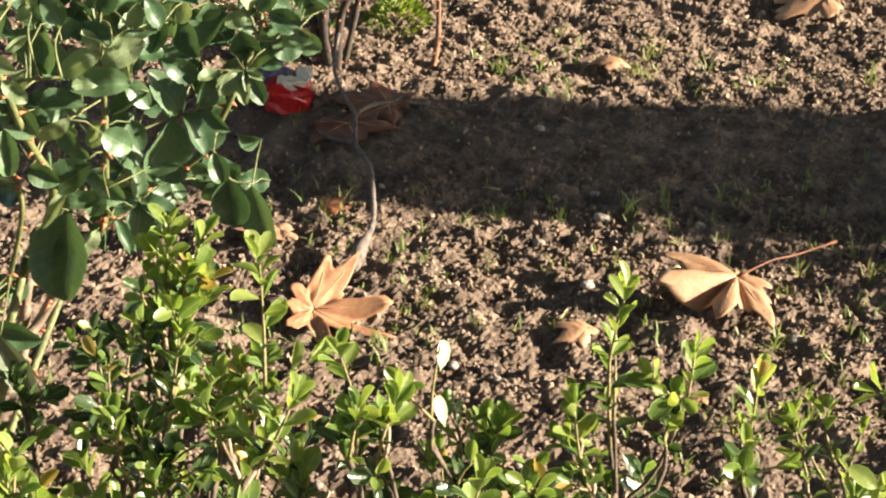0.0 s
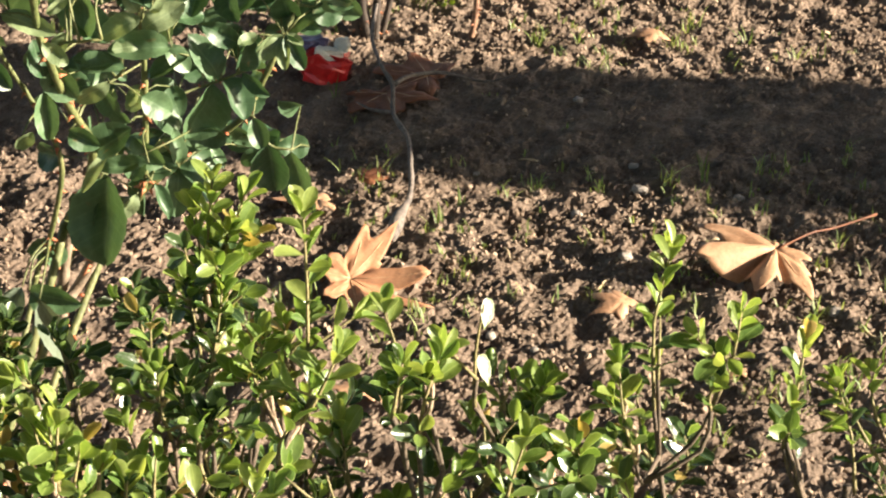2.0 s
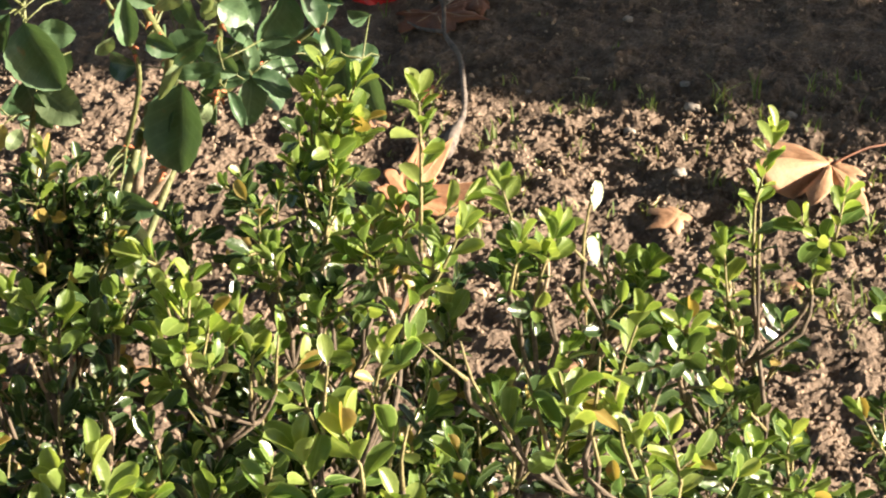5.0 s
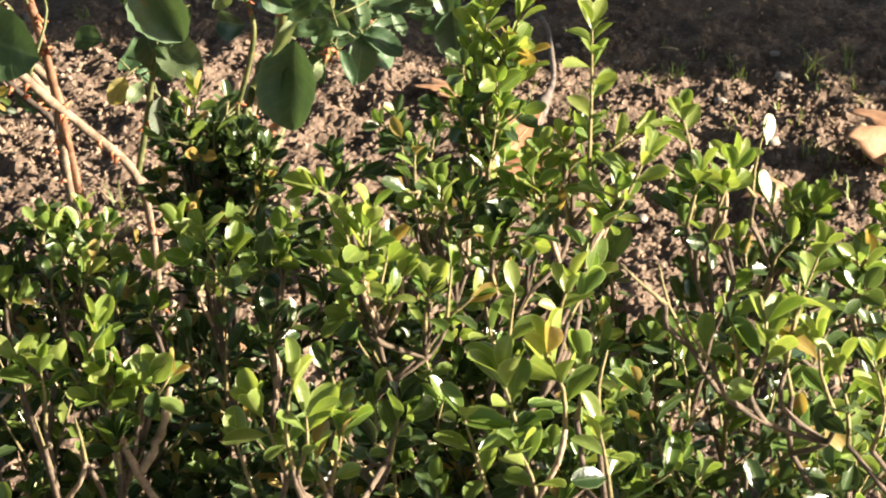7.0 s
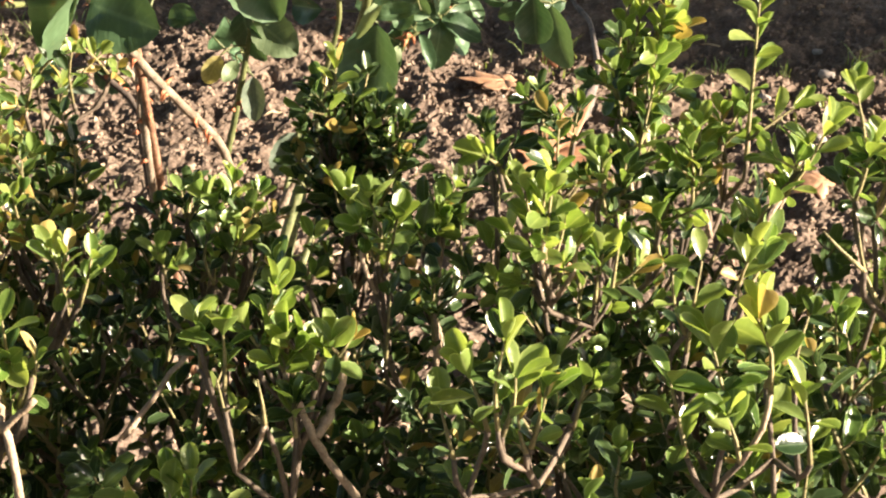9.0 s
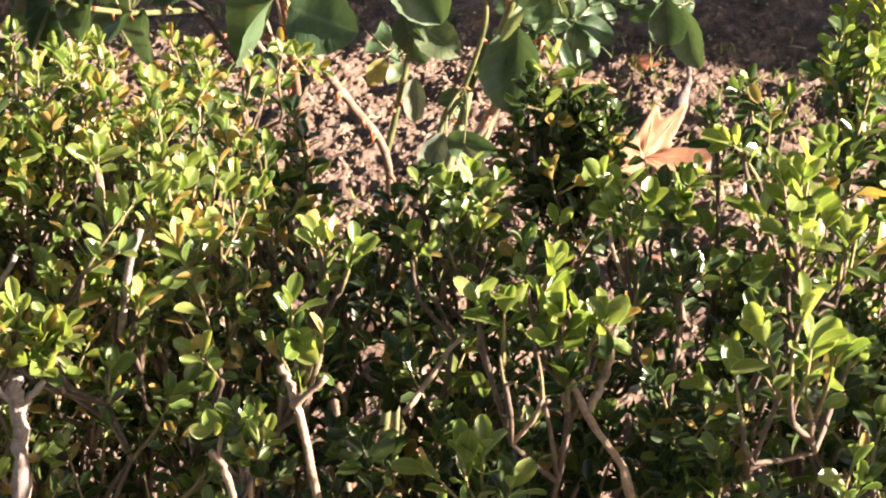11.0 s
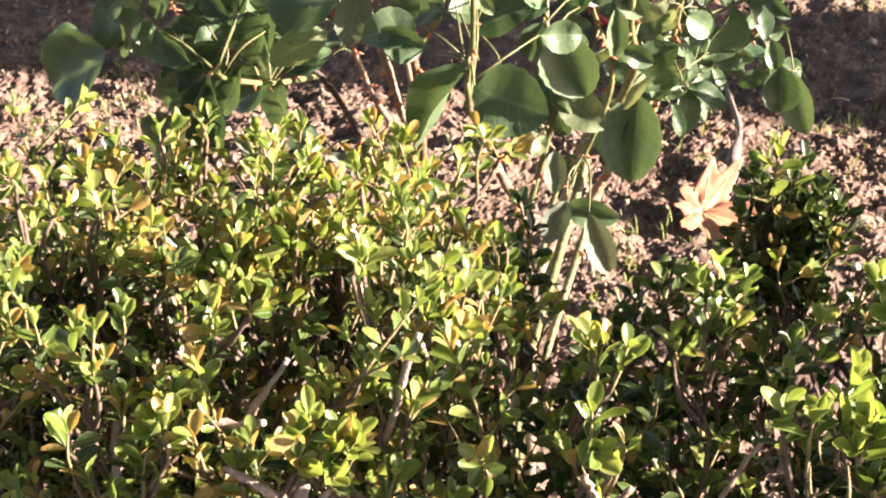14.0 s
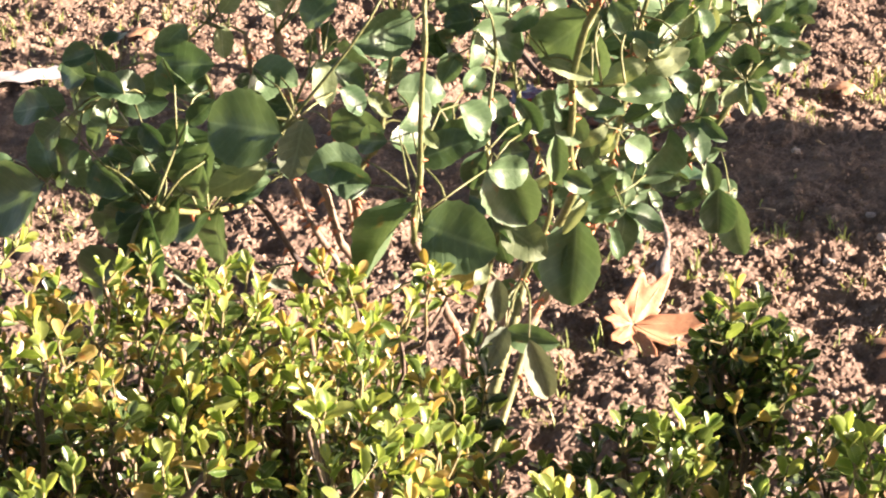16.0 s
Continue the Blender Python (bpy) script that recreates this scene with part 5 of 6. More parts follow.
def in_gap(p):
    """Thin places in the hedge, through which low sun reaches the pale cut stump, a forked twig and two glossy leaves."""
    for spot, start, wide, high in ((Vector((-0.804, 0.286, 0.69)), 0.02, 0.016, 0.06), (Vector((-0.53, 0.28, 0.778)), 0.04, 0.024, 0.022), (Vector((-0.58, 0.278, 0.775)), 0.11, 0.024, 0.022), (Vector((-0.239, 0.442, 0.814)), -0.016, 0.019, 0.018), (Vector((-0.24, 0.434, 0.784)), -0.014, 0.016, 0.015)):
        away = p - spot
        run = away.dot(to_sun)
        off = away - to_sun * run
        if start < run < 0.6 and abs(off.z) < high and off.xy.length < wide:
            return True
    return False


def box_shrub(base, leads, fill, label, seed, stubs=(), gold=0.03, small=1.0, stub_bark=None, shiny=()):
    """One shrub of the hedge. leads: tip, length, lean, youth of the shoots that stand out; fill: (x0, x1, y0, y1, top, count, youth) of the shoots between."""
    t = thing("box_shrub", label, "box shrub", base, "shrubs of the box hedge")
    o, rng = Vector(base), random.Random(seed)
    shoots = []
    for tip, ln, lean, youth, size in leads:
        b = Vector(tip) - Vector((lean[0], lean[1], 1)).normalized() * ln
        shoots.append((b, Vector(tip), youth, size * 0.9))
        for _ in range(0 if size > 0.0152 else 1 if youth > 0.72 else 3 if ln > 0.035 else 1):
            q = b.lerp(Vector(tip), rng.uniform(-0.15, 0.75))
            out = Vector((rng.gauss(0, 1), rng.gauss(0, 1), 1.1)).normalized()
            shoots.append((q, q + out * min(0.034, ln * rng.uniform(0.3, 0.5)), youth - rng.uniform(0.05, 0.35), size * 0.9))
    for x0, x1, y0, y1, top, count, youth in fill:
        placed = 0
        while placed < count:
            x, y = rng.uniform(x0, x1), rng.uniform(y0, y1)
            high = rng.random() < 0.55
            clump = noise.noise(Vector((x * 22, y * 22, seed * 1.7)))
            placed += 1
            if high and clump < -0.12:
                continue
            z = top + 0.05 * noise.noise(Vector((x * 14, y * 14, seed))) + 0.03 * clump - abs(rng.gauss(0, 0.022)) - (0.0 if high else rng.uniform(0.04, 0.27))
            lean = Vector((rng.gauss((x - (x0 + x1) / 2) * 1.5, 0.42), rng.gauss((y - (y0 + y1) / 2) * 1.5 - 0.1, 0.42), 1)).normalized()
            tip = Vector((x, y, z))
            ln = rng.uniform(0.03, 0.065)
            fork = tip - lean * ln
            # deeper shoots get darker leaves, for age and for the shade inside
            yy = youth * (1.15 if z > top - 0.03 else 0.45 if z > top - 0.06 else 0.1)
            size = small * rng.uniform(0.0108, 0.0148)
            shoots.append((fork, tip, yy + rng.gauss(0, 0.15), size))
            if rng.random() < 0.6:
                out = (lean + Vector((rng.gauss(0, 0.7), rng.gauss(0, 0.7), 0.1))).normalized()
                shoots.append((fork, fork + out * ln * rng.uniform(0.5, 0.85), yy * 0.8 + rng.gauss(0, 0.15), size))
    leaves = []
    limbs = []
    nl = 14
    for k in range(nl):
        a = 2 * math.pi * k / nl + rng.uniform(-0.3, 0.3)
        end = Vector((math.cos(a) * rng.uniform(0.06, 0.17), math.sin(a) * rng.uniform(0.06, 0.16), rng.uniform(0.5, 0.63)))
        line = curve_pts([Vector((rng.gauss(0, 0.015), rng.gauss(0, 0.015), -0.02)), end * 0.45 + Vector((rng.gauss(0, 0.02), rng.gauss(0, 0.02), 0.03)), end], 10)
        s = Shape()
        s.tube(line, [0.009 - 0.006 * i / 10 for i in range(11)], 8, 0, 0.2, rng)
        part("limb", s.mesh("limb", LIMB), t)
        limbs.append(line)
    ends = [p for line in limbs for p in line[5:]]
    shoots.sort(key=lambda q: min((p - (q[0] - o)).length for p in ends))
    for b, tip, youth, size in shoots:
        b, tip = b - o, tip - o
        line, lv = sprig(b, tip, rng, gold, youth, rng.uniform(0.05, 0.32), size)
        lv = [q for q in lv if not in_gap(q[0].translation + o)]
        tw = Shape()
        tw.tube(line[::2], [0.0012 - 0.0007 * i / 4 for i in range(5)], 4, 1)
        leaves += lv
        near = min(ends, key=lambda p: (p - b).length + (0.15 if p.z > b.z - 0.025 else 0) + 0.8 * (p - b).xy.length)
        far = (near - b).length
        mid = b * 0.7 + near * 0.3 + Vector((rng.gauss(0, 0.08), rng.gauss(0, 0.08), 0)) * far
        mid.z = min(mid.z, b.z - 0.4 * far)
        wood = curve_pts([near, mid, b], 4)
        r0 = min(0.0016, 0.0012 + far * 0.004)
        tw.tube(wood, [r0 + (0.0012 - r0) * i / 4 for i in range(5)], 5, 2 if far > 0.03 else 0, 0.35, rng)
        ends += [wood[2], b]
        part("twig", tw.mesh("twig", [TWIG, GREEN_TWIG, LIMB]), t)
    for p, up in shiny:
        leaves.append((axes(Vector(p) - o, Vector(up), Vector((0.56, -0.66, 0.49)), 0.0165), 0, 6))
    leaves.sort(key=lambda q: q[0].translation.y - 1.5 * q[0].translation.z - (9 if q[2] == 6 else 0))
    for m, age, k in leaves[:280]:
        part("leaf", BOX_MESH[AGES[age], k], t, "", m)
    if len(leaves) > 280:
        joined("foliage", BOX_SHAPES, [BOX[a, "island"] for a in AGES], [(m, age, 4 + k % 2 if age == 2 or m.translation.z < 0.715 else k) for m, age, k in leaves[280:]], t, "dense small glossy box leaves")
    for pts, r0, r1 in stubs:
        s = Shape()
        line = curve_pts([Vector(p) - o for p in pts], 7 * (len(pts) - 1))
        line = [p + Vector((rng.gauss(0, 0.0005), rng.gauss(0, 0.0005), 0)) for p in line]
        n = len(line) - 1
        s.tube(line, [0.72 * (r0 + (r1 - r0) * i / n) * rng.uniform(0.85, 1.2) for i in range(n + 1)], 9, 0, 0.35, rng)
        part("cut_stub", s.mesh("cut_stub", stub_bark or STUMP), t, "bare cut branch")
    return t


YOUNG_LEADS = [
    ((-0.138, 0.496, 0.82), 0.1, (0.05, 0), 0.75, 0.015),
    ((-0.105, 0.47, 0.795), 0.06, (0.2, 0), 0.7, 0.0145),
    ((-0.075, 0.45, 0.79), 0.06, (0.1, 0), 0.7, 0.0145),
    ((-0.17, 0.45, 0.775), 0.06, (-0.2, 0), 0.6, 0.0145),
    ((-0.196, 0.4, 0.769), 0.041, (-0.06, -0.0), 0.5, 0.0145),
    ((-0.204, 0.4, 0.757), 0.029, (-0.34, 0.0), 0.4, 0.0145),
    ((-0.182, 0.4, 0.715), 0.034, (-0.09, 0.0), 0.2, 0.0145),
    ((-0.243, 0.23, 0.811), 0.04, (-0.2, 0.0), 0.8, 0.016),
    ((-0.231, 0.22, 0.82), 0.044, (-0.07, 0.0), 0.8, 0.016),
    ((-0.225, 0.36, 0.791), 0.051, (0.22, 0.0), 0.7, 0.016),
]
box_shrub((0.02, 0.44, 0.0), YOUNG_LEADS, [(-0.17, 0.1, 0.2, 0.55, 0.72, 80, 0.5), (-0.17, 0.1, 0.2, 0.55, 0.67, 60, 0.05)], "young bright green box shrub of a low hedge", 41)
BRIGHT_LEADS = [
    ((-0.375, 0.49, 0.865), 0.107, (0.05, 0.0), 0.6, 0.0145),
    ((-0.386, 0.49, 0.849), 0.081, (-0.07, 0.0), 0.55, 0.0142),
    ((-0.364, 0.485, 0.839), 0.07, (0.19, 0.0), 0.6, 0.0142),
    ((-0.371, 0.47, 0.814), 0.063, (0.17, 0.0), 0.65, 0.0142),
    ((-0.391, 0.48, 0.815), 0.063, (-0.11, 0.0), 0.4, 0.014),
    ((-0.359, 0.49, 0.857), 0.034, (0.41, 0.0), 0.7, 0.0135),
    ((-0.436, 0.315, 0.832), 0.034, (-0.04, 0.0), 0.9, 0.0142),
    ((-0.425, 0.325, 0.815), 0.036, (0.25, 0.0), 0.9, 0.0142),
    ((-0.45, 0.33, 0.804), 0.029, (-0.43, 0.0), 0.85, 0.014),
    ((-0.397, 0.36, 0.785), 0.034, (0.09, 0.0), 0.75, 0.0142),
    ((-0.357, 0.43, 0.799), 0.039, (-0.08, -0.0), 0.75, 0.0142),
    ((-0.346, 0.3, 0.811), 0.035, (0.05, 0.0), 0.6, 0.0145),
]
BRIGHT_LEADS += [
    ((-0.378, 0.37, 0.794), 0.031, (-0.09, 0.0), 0.6, 0.0142),
    ((-0.401, 0.42, 0.795), 0.039, (-0.13, 0.0), 0.65, 0.014),
    ((-0.328, 0.435, 0.874), 0.088, (0.0, 0.0), 0.8, 0.015),
    ((-0.291, 0.38, 0.853), 0.069, (-0.09, 0.0), 0.75, 0.0145),
    ((-0.24, 0.442, 0.818), 0.06, (0.07, -0.0), 0.75, 0.0145),
    ((-0.425, 0.54, 0.776), 0.066, (-0.17, 0.0), 0.15, 0.0138),
    ((-0.404, 0.53, 0.77), 0.058, (0.07, 0.0), 0.15, 0.0138),
    ((-0.415, 0.52, 0.767), 0.056, (-0.06, 0.0), 0.2, 0.0138),
    ((-0.455, 0.47, 0.784), 0.044, (-0.13, 0.0), 0.35, 0.0135),
    ((-0.432, 0.32, 0.837), 0.043, (0.06, 0.0), 0.85, 0.0142),
    ((-0.444, 0.32, 0.83), 0.035, (-0.18, 0.0), 0.85, 0.0142),
    ((-0.417, 0.335, 0.8), 0.029, (0.41, -0.0), 0.85, 0.0142),
]
BRIGHT_LEADS += [
    ((-0.457, 0.378, 0.819), 0.025, (-0.58, 0.0), 0.7, 0.0135),
    ((-0.311, 0.335, 0.854), 0.039, (0.47, 0.0), 0.8, 0.015),
    ((-0.324, 0.335, 0.842), 0.023, (0.19, 0.0), 0.7, 0.0145),
    ((-0.332, 0.33, 0.822), 0.03, (0.24, 0.0), 0.5, 0.0142),
    ((-0.351, 0.44, 0.803), 0.042, (-0.01, 0.0), 0.5, 0.0142),
    ((-0.339, 0.45, 0.804), 0.049, (-0.08, 0.0), 0.6, 0.0142),
    ((-0.223, 0.46, 0.761), 0.042, (0.26, 0.0), 0.75, 0.0145),
    ((-0.205, 0.46, 0.759), 0.04, (0.55, 0.0), 0.55, 0.0145),
    ((-0.265, 0.38, 0.823), 0.037, (0.24, 0.0), 0.6, 0.0142),
    ((-0.282, 0.37, 0.828), 0.03, (0.17, 0.0), 0.65, 0.0142),
    ((-0.315, 0.245, 0.851), 0.043, (-0.38, 0.0), 0.75, 0.0165),
    ((-0.304, 0.24, 0.832), 0.027, (-0.47, 0.0), 0.9, 0.0165),
]
BRIGHT_LEADS += [
    ((-0.331, 0.237, 0.856), 0.026, (-1.0, 0.0), 0.85, 0.0165),
    ((-0.275, 0.238, 0.84), 0.045, (0.04, -0.0), 0.9, 0.0175),
    ((-0.288, 0.25, 0.834), 0.034, (-0.27, 0.0), 0.4, 0.016),
    ((-0.257, 0.25, 0.839), 0.041, (0.07, 0.0), 0.8, 0.0165),
    ((-0.371, 0.28, 0.818), 0.046, (0.08, 0.0), 0.7, 0.016),
    ((-0.383, 0.28, 0.811), 0.031, (-0.24, 0.0), 0.65, 0.016),
    ((-0.372, 0.38, 0.795), 0.037, (0.07, 0.0), 0.3, 0.0142),
    ((-0.388, 0.43, 0.787), 0.045, (0.01, 0.0), 0.3, 0.015),
    ((-0.407, 0.335, 0.791), 0.027, (0.11, 0.0), 0.6, 0.0142),
    ((-0.363, 0.19, 0.845), 0.035, (-0.23, -0.0), 0.95, 0.0185),
    ((-0.38, 0.19, 0.836), 0.045, (-0.23, 0.0), 0.75, 0.0185),
    ((-0.394, 0.19, 0.816), 0.036, (-0.24, 0.0), 0.85, 0.0175),
]
BRIGHT_LEADS += [
    ((-0.343, 0.24, 0.814), 0.034, (0.12, 0.0), 0.8, 0.017),
    ((-0.337, 0.22, 0.827), 0.032, (0.08, 0.0), 0.7, 0.017),
    ((-0.342, 0.19, 0.81), 0.033, (-0.16, 0.0), 0.6, 0.017),
    ((-0.373, 0.18, 0.807), 0.023, (-0.31, 0.0), 0.6, 0.017),
    ((-0.261, 0.26, 0.808), 0.032, (-0.22, -0.0), 0.7, 0.016),
    ((-0.249, 0.24, 0.818), 0.04, (-0.26, -0.0), 0.75, 0.016),
]
box_shrub((-0.34, 0.36, 0.0), BRIGHT_LEADS, [(-0.46, -0.2, 0.2, 0.52, 0.74, 170, 0.26), (-0.46, -0.17, 0.15, 0.42, 0.70, 130, 0.08), (-0.46, -0.2, 0.3, 0.52, 0.70, 150, 0.05)], "bright young green box shrub of a low hedge", 42,
    shiny=[((-0.24, 0.438, 0.806), (0.15, 0.55, 0.57)), ((-0.238, 0.43, 0.778), (-0.2, 0.45, 0.835))])
OPEN_LEADS = [
    ((-0.536, 0.56, 0.784), 0.061, (-0.11, 0.0), 0.35, 0.0125),
    ((-0.519, 0.565, 0.774), 0.072, (0.11, 0.0), 0.08, 0.0125),
    ((-0.548, 0.555, 0.767), 0.042, (-0.51, 0.0), 0.05, 0.0125),
    ((-0.507, 0.56, 0.757), 0.041, (0.45, 0.0), 0.06, 0.0125),
    ((-0.553, 0.555, 0.743), 0.049, (-0.57, 0.0), 0.05, 0.0125),
    ((-0.501, 0.56, 0.743), 0.05, (0.45, 0.0), 0.08, 0.0125),
    ((-0.504, 0.54, 0.726), 0.039, (0.37, 0.0), 0.08, 0.0125),
    ((-0.538, 0.53, 0.727), 0.032, (-0.28, 0.0), 0.5, 0.0125),
    ((-0.543, 0.56, 0.752), 0.05, (-0.33, 0.0), 0.05, 0.0125),
    ((-0.516, 0.555, 0.737), 0.048, (0.2, 0.0), 0.05, 0.0125),
    ((-0.523, 0.37, 0.803), 0.039, (-0.32, 0.0), 0.8, 0.0145),
    ((-0.514, 0.37, 0.8), 0.034, (-0.12, 0.0), 0.75, 0.0145),
]
OPEN_LEADS += [
    ((-0.501, 0.37, 0.789), 0.03, (0.2, 0.0), 0.8, 0.0145),
    ((-0.473, 0.4, 0.79), 0.039, (0.44, 0.0), 0.6, 0.0145),
    ((-0.479, 0.4, 0.779), 0.027, (0.38, 0.0), 0.6, 0.014),
    ((-0.586, 0.46, 0.766), 0.046, (0.01, 0.0), 0.45, 0.0125),
    ((-0.572, 0.45, 0.761), 0.036, (0.26, 0.0), 0.35, 0.0125),
    ((-0.614, 0.47, 0.751), 0.036, (-0.13, 0.0), 0.1, 0.0125),
    ((-0.595, 0.42, 0.754), 0.03, (-0.03, 0.0), 0.4, 0.013),
    ((-0.542, 0.4, 0.762), 0.026, (0.14, 0.0), 0.5, 0.013),
    ((-0.56, 0.38, 0.761), 0.019, (-0.05, 0.0), 0.4, 0.013),
    ((-0.627, 0.47, 0.74), 0.038, (-0.04, 0.0), 0.08, 0.0125),
    ((-0.552, 0.29, 0.801), 0.021, (0.28, 0.0), 0.9, 0.014),
    ((-0.586, 0.28, 0.788), 0.023, (-0.04, 0.0), 0.75, 0.015),
]
OPEN_LEADS += [
    ((-0.574, 0.27, 0.793), 0.034, (0.01, 0.0), 0.65, 0.0155),
    ((-0.566, 0.28, 0.787), 0.017, (-0.56, 0.0), 0.7, 0.0145),
    ((-0.541, 0.28, 0.78), 0.023, (0.26, 0.0), 0.85, 0.0145),
    ((-0.529, 0.28, 0.778), 0.022, (0.33, 0.0), 0.75, 0.0145),
    ((-0.52, 0.28, 0.779), 0.021, (0.86, 0.0), 0.75, 0.0145),
    ((-0.55, 0.28, 0.772), 0.021, (-0.14, 0.0), 0.8, 0.0145),
    ((-0.576, 0.26, 0.772), 0.027, (-0.16, 0.0), 0.5, 0.015),
    ((-0.559, 0.26, 0.772), 0.024, (-0.1, 0.0), 0.4, 0.0145),
    ((-0.545, 0.27, 0.753), 0.018, (-0.04, 0.0), 0.35, 0.0145),
    ((-0.458, 0.18, 0.842), 0.041, (0.05, 0.0), 0.9, 0.016),
    ((-0.473, 0.185, 0.827), 0.031, (-0.31, 0.0), 0.75, 0.016),
    ((-0.454, 0.18, 0.825), 0.027, (0.17, 0.0), 0.75, 0.016),
]
OPEN_LEADS += [
    ((-0.482, 0.19, 0.805), 0.025, (-0.21, 0.0), 0.6, 0.016),
    ((-0.441, 0.19, 0.815), 0.03, (0.19, 0.0), 0.65, 0.0155),
    ((-0.452, 0.19, 0.802), 0.019, (-0.19, 0.0), 0.65, 0.015),
    ((-0.432, 0.27, 0.774), 0.03, (-0.13, -0.0), 0.25, 0.0145),
    ((-0.42, 0.25, 0.781), 0.029, (0.19, 0.0), 0.25, 0.0145),
    ((-0.453, 0.3, 0.772), 0.031, (-0.13, 0.0), 0.15, 0.014),
    ((-0.483, 0.36, 0.759), 0.038, (-0.01, 0.0), 0.12, 0.0138),
    ((-0.504, 0.36, 0.753), 0.039, (0.07, -0.0), 0.1, 0.0138),
    ((-0.525, 0.37, 0.741), 0.033, (-0.09, 0.0), 0.1, 0.0138),
    ((-0.55, 0.56, 0.763), 0.053, (-0.45, 0.0), 0.06, 0.0128),
    ((-0.555, 0.56, 0.744), 0.057, (-0.57, 0.0), 0.26, 0.0128),
    ((-0.558, 0.56, 0.726), 0.06, (-0.64, 0.0), 0.06, 0.0128),
]
OPEN_LEADS += [
    ((-0.56, 0.56, 0.711), 0.062, (-0.69, 0.0), 0.26, 0.0128),
    ((-0.513, 0.56, 0.757), 0.051, (0.31, 0.0), 0.06, 0.0128),
    ((-0.501, 0.56, 0.744), 0.055, (0.52, 0.0), 0.26, 0.0128),
    ((-0.501, 0.56, 0.725), 0.056, (0.5, 0.0), 0.06, 0.0128),
    ((-0.527, 0.56, 0.768), 0.048, (0.03, 0.0), 0.26, 0.0128),
    ((-0.541, 0.56, 0.746), 0.051, (-0.28, 0.0), 0.06, 0.0128),
    ((-0.517, 0.56, 0.737), 0.05, (0.2, 0.0), 0.26, 0.0128),
    ((-0.546, 0.56, 0.701), 0.056, (-0.44, 0.0), 0.06, 0.0128),
    ((-0.506, 0.56, 0.706), 0.054, (0.36, 0.0), 0.26, 0.0128),
    ((-0.671, 0.29, 0.783), 0.02, (-0.02, 0.0), 0.8, 0.014),
    ((-0.676, 0.28, 0.76), 0.016, (-0.27, 0.0), 0.85, 0.0135),
    ((-0.656, 0.28, 0.769), 0.026, (0.29, 0.0), 0.8, 0.0125),
]
OPEN_LEADS += [
    ((-0.661, 0.28, 0.763), 0.019, (0.26, 0.0), 0.7, 0.0125),
    ((-0.681, 0.29, 0.76), 0.023, (-0.32, 0.0), 0.6, 0.0125),
    ((-0.694, 0.24, 0.755), 0.025, (-0.16, 0.0), 0.7, 0.0135),
    ((-0.682, 0.24, 0.743), 0.02, (0.4, 0.0), 0.85, 0.0135),
    ((-0.704, 0.24, 0.752), 0.027, (-0.42, 0.0), 0.6, 0.013),
    ((-0.707, 0.23, 0.712), 0.013, (-0.78, 0.0), 0.6, 0.014),
    ((-0.594, 0.22, 0.747), 0.033, (-0.31, 0.0), 0.6, 0.0155),
    ((-0.584, 0.22, 0.75), 0.034, (-0.07, 0.0), 0.5, 0.0155),
    ((-0.608, 0.22, 0.738), 0.032, (-0.77, 0.0), 0.4, 0.0155),
    ((-0.572, 0.22, 0.728), 0.02, (0.33, 0.0), 0.45, 0.0155),
    ((-0.657, 0.37, 0.771), 0.026, (0.09, 0.0), 0.75, 0.0132),
    ((-0.664, 0.37, 0.774), 0.03, (-0.17, 0.0), 0.7, 0.0132),
]
OPEN_LEADS += [
    ((-0.645, 0.37, 0.768), 0.028, (0.3, 0.0), 0.7, 0.0132),
    ((-0.618, 0.4, 0.754), 0.021, (-0.11, 0.0), 0.6, 0.0132),
    ((-0.6, 0.44, 0.767), 0.032, (-0.29, 0.0), 0.75, 0.0128),
    ((-0.585, 0.44, 0.763), 0.028, (0.11, 0.0), 0.7, 0.0128),
    ((-0.578, 0.43, 0.751), 0.025, (0.32, 0.0), 0.65, 0.0128),
    ((-0.687, 0.542, 0.76), 0.09, (0, 0), 0.05, 0.0125),
    ((-0.68, 0.535, 0.745), 0.07, (0.2, 0), 0.05, 0.0125),
    ((-0.7, 0.54, 0.74), 0.07, (-0.2, 0), 0.05, 0.0125),
]
# low youth values also darken this shrub for shade from its neighbour
box_shrub((-0.58, 0.40, 0.0), OPEN_LEADS, [(-0.72, -0.46, 0.40, 0.54, 0.71, 110, 0.15), (-0.72, -0.46, 0.28, 0.42, 0.70, 110, 0.12), (-0.72, -0.46, 0.2, 0.32, 0.68, 110, 0.2), (-0.72, -0.46, 0.28, 0.52, 0.675, 190, 0.05)], "darker open box shrub with woody forked twigs", 43,
    [([(-0.5, 0.27, 0.6), (-0.516, 0.262, 0.70), (-0.536, 0.268, 0.735), (-0.551, 0.285, 0.765), (-0.556, 0.3, 0.785)], 0.003, 0.002),
     ([(-0.536, 0.268, 0.735), (-0.526, 0.28, 0.75), (-0.522, 0.288, 0.768)], 0.003, 0.0022), ([(-0.552, 0.288, 0.75), (-0.546, 0.29, 0.785)], 0.0022, 0.0018),
     ([(-0.65, 0.235, 0.6), (-0.656, 0.235, 0.69), (-0.67, 0.265, 0.748), (-0.676, 0.27, 0.762)], 0.0028, 0.0024), ([(-0.67, 0.262, 0.745), (-0.655, 0.262, 0.76)], 0.0026, 0.002),
     ([(-0.62, 0.27, 0.735), (-0.59, 0.29, 0.768)], 0.002, 0.0017), ([(-0.69, 0.2, 0.7), (-0.695, 0.207, 0.741), (-0.702, 0.212, 0.756)], 0.0022, 0.002)], 0.04, 0.95, TWIG)
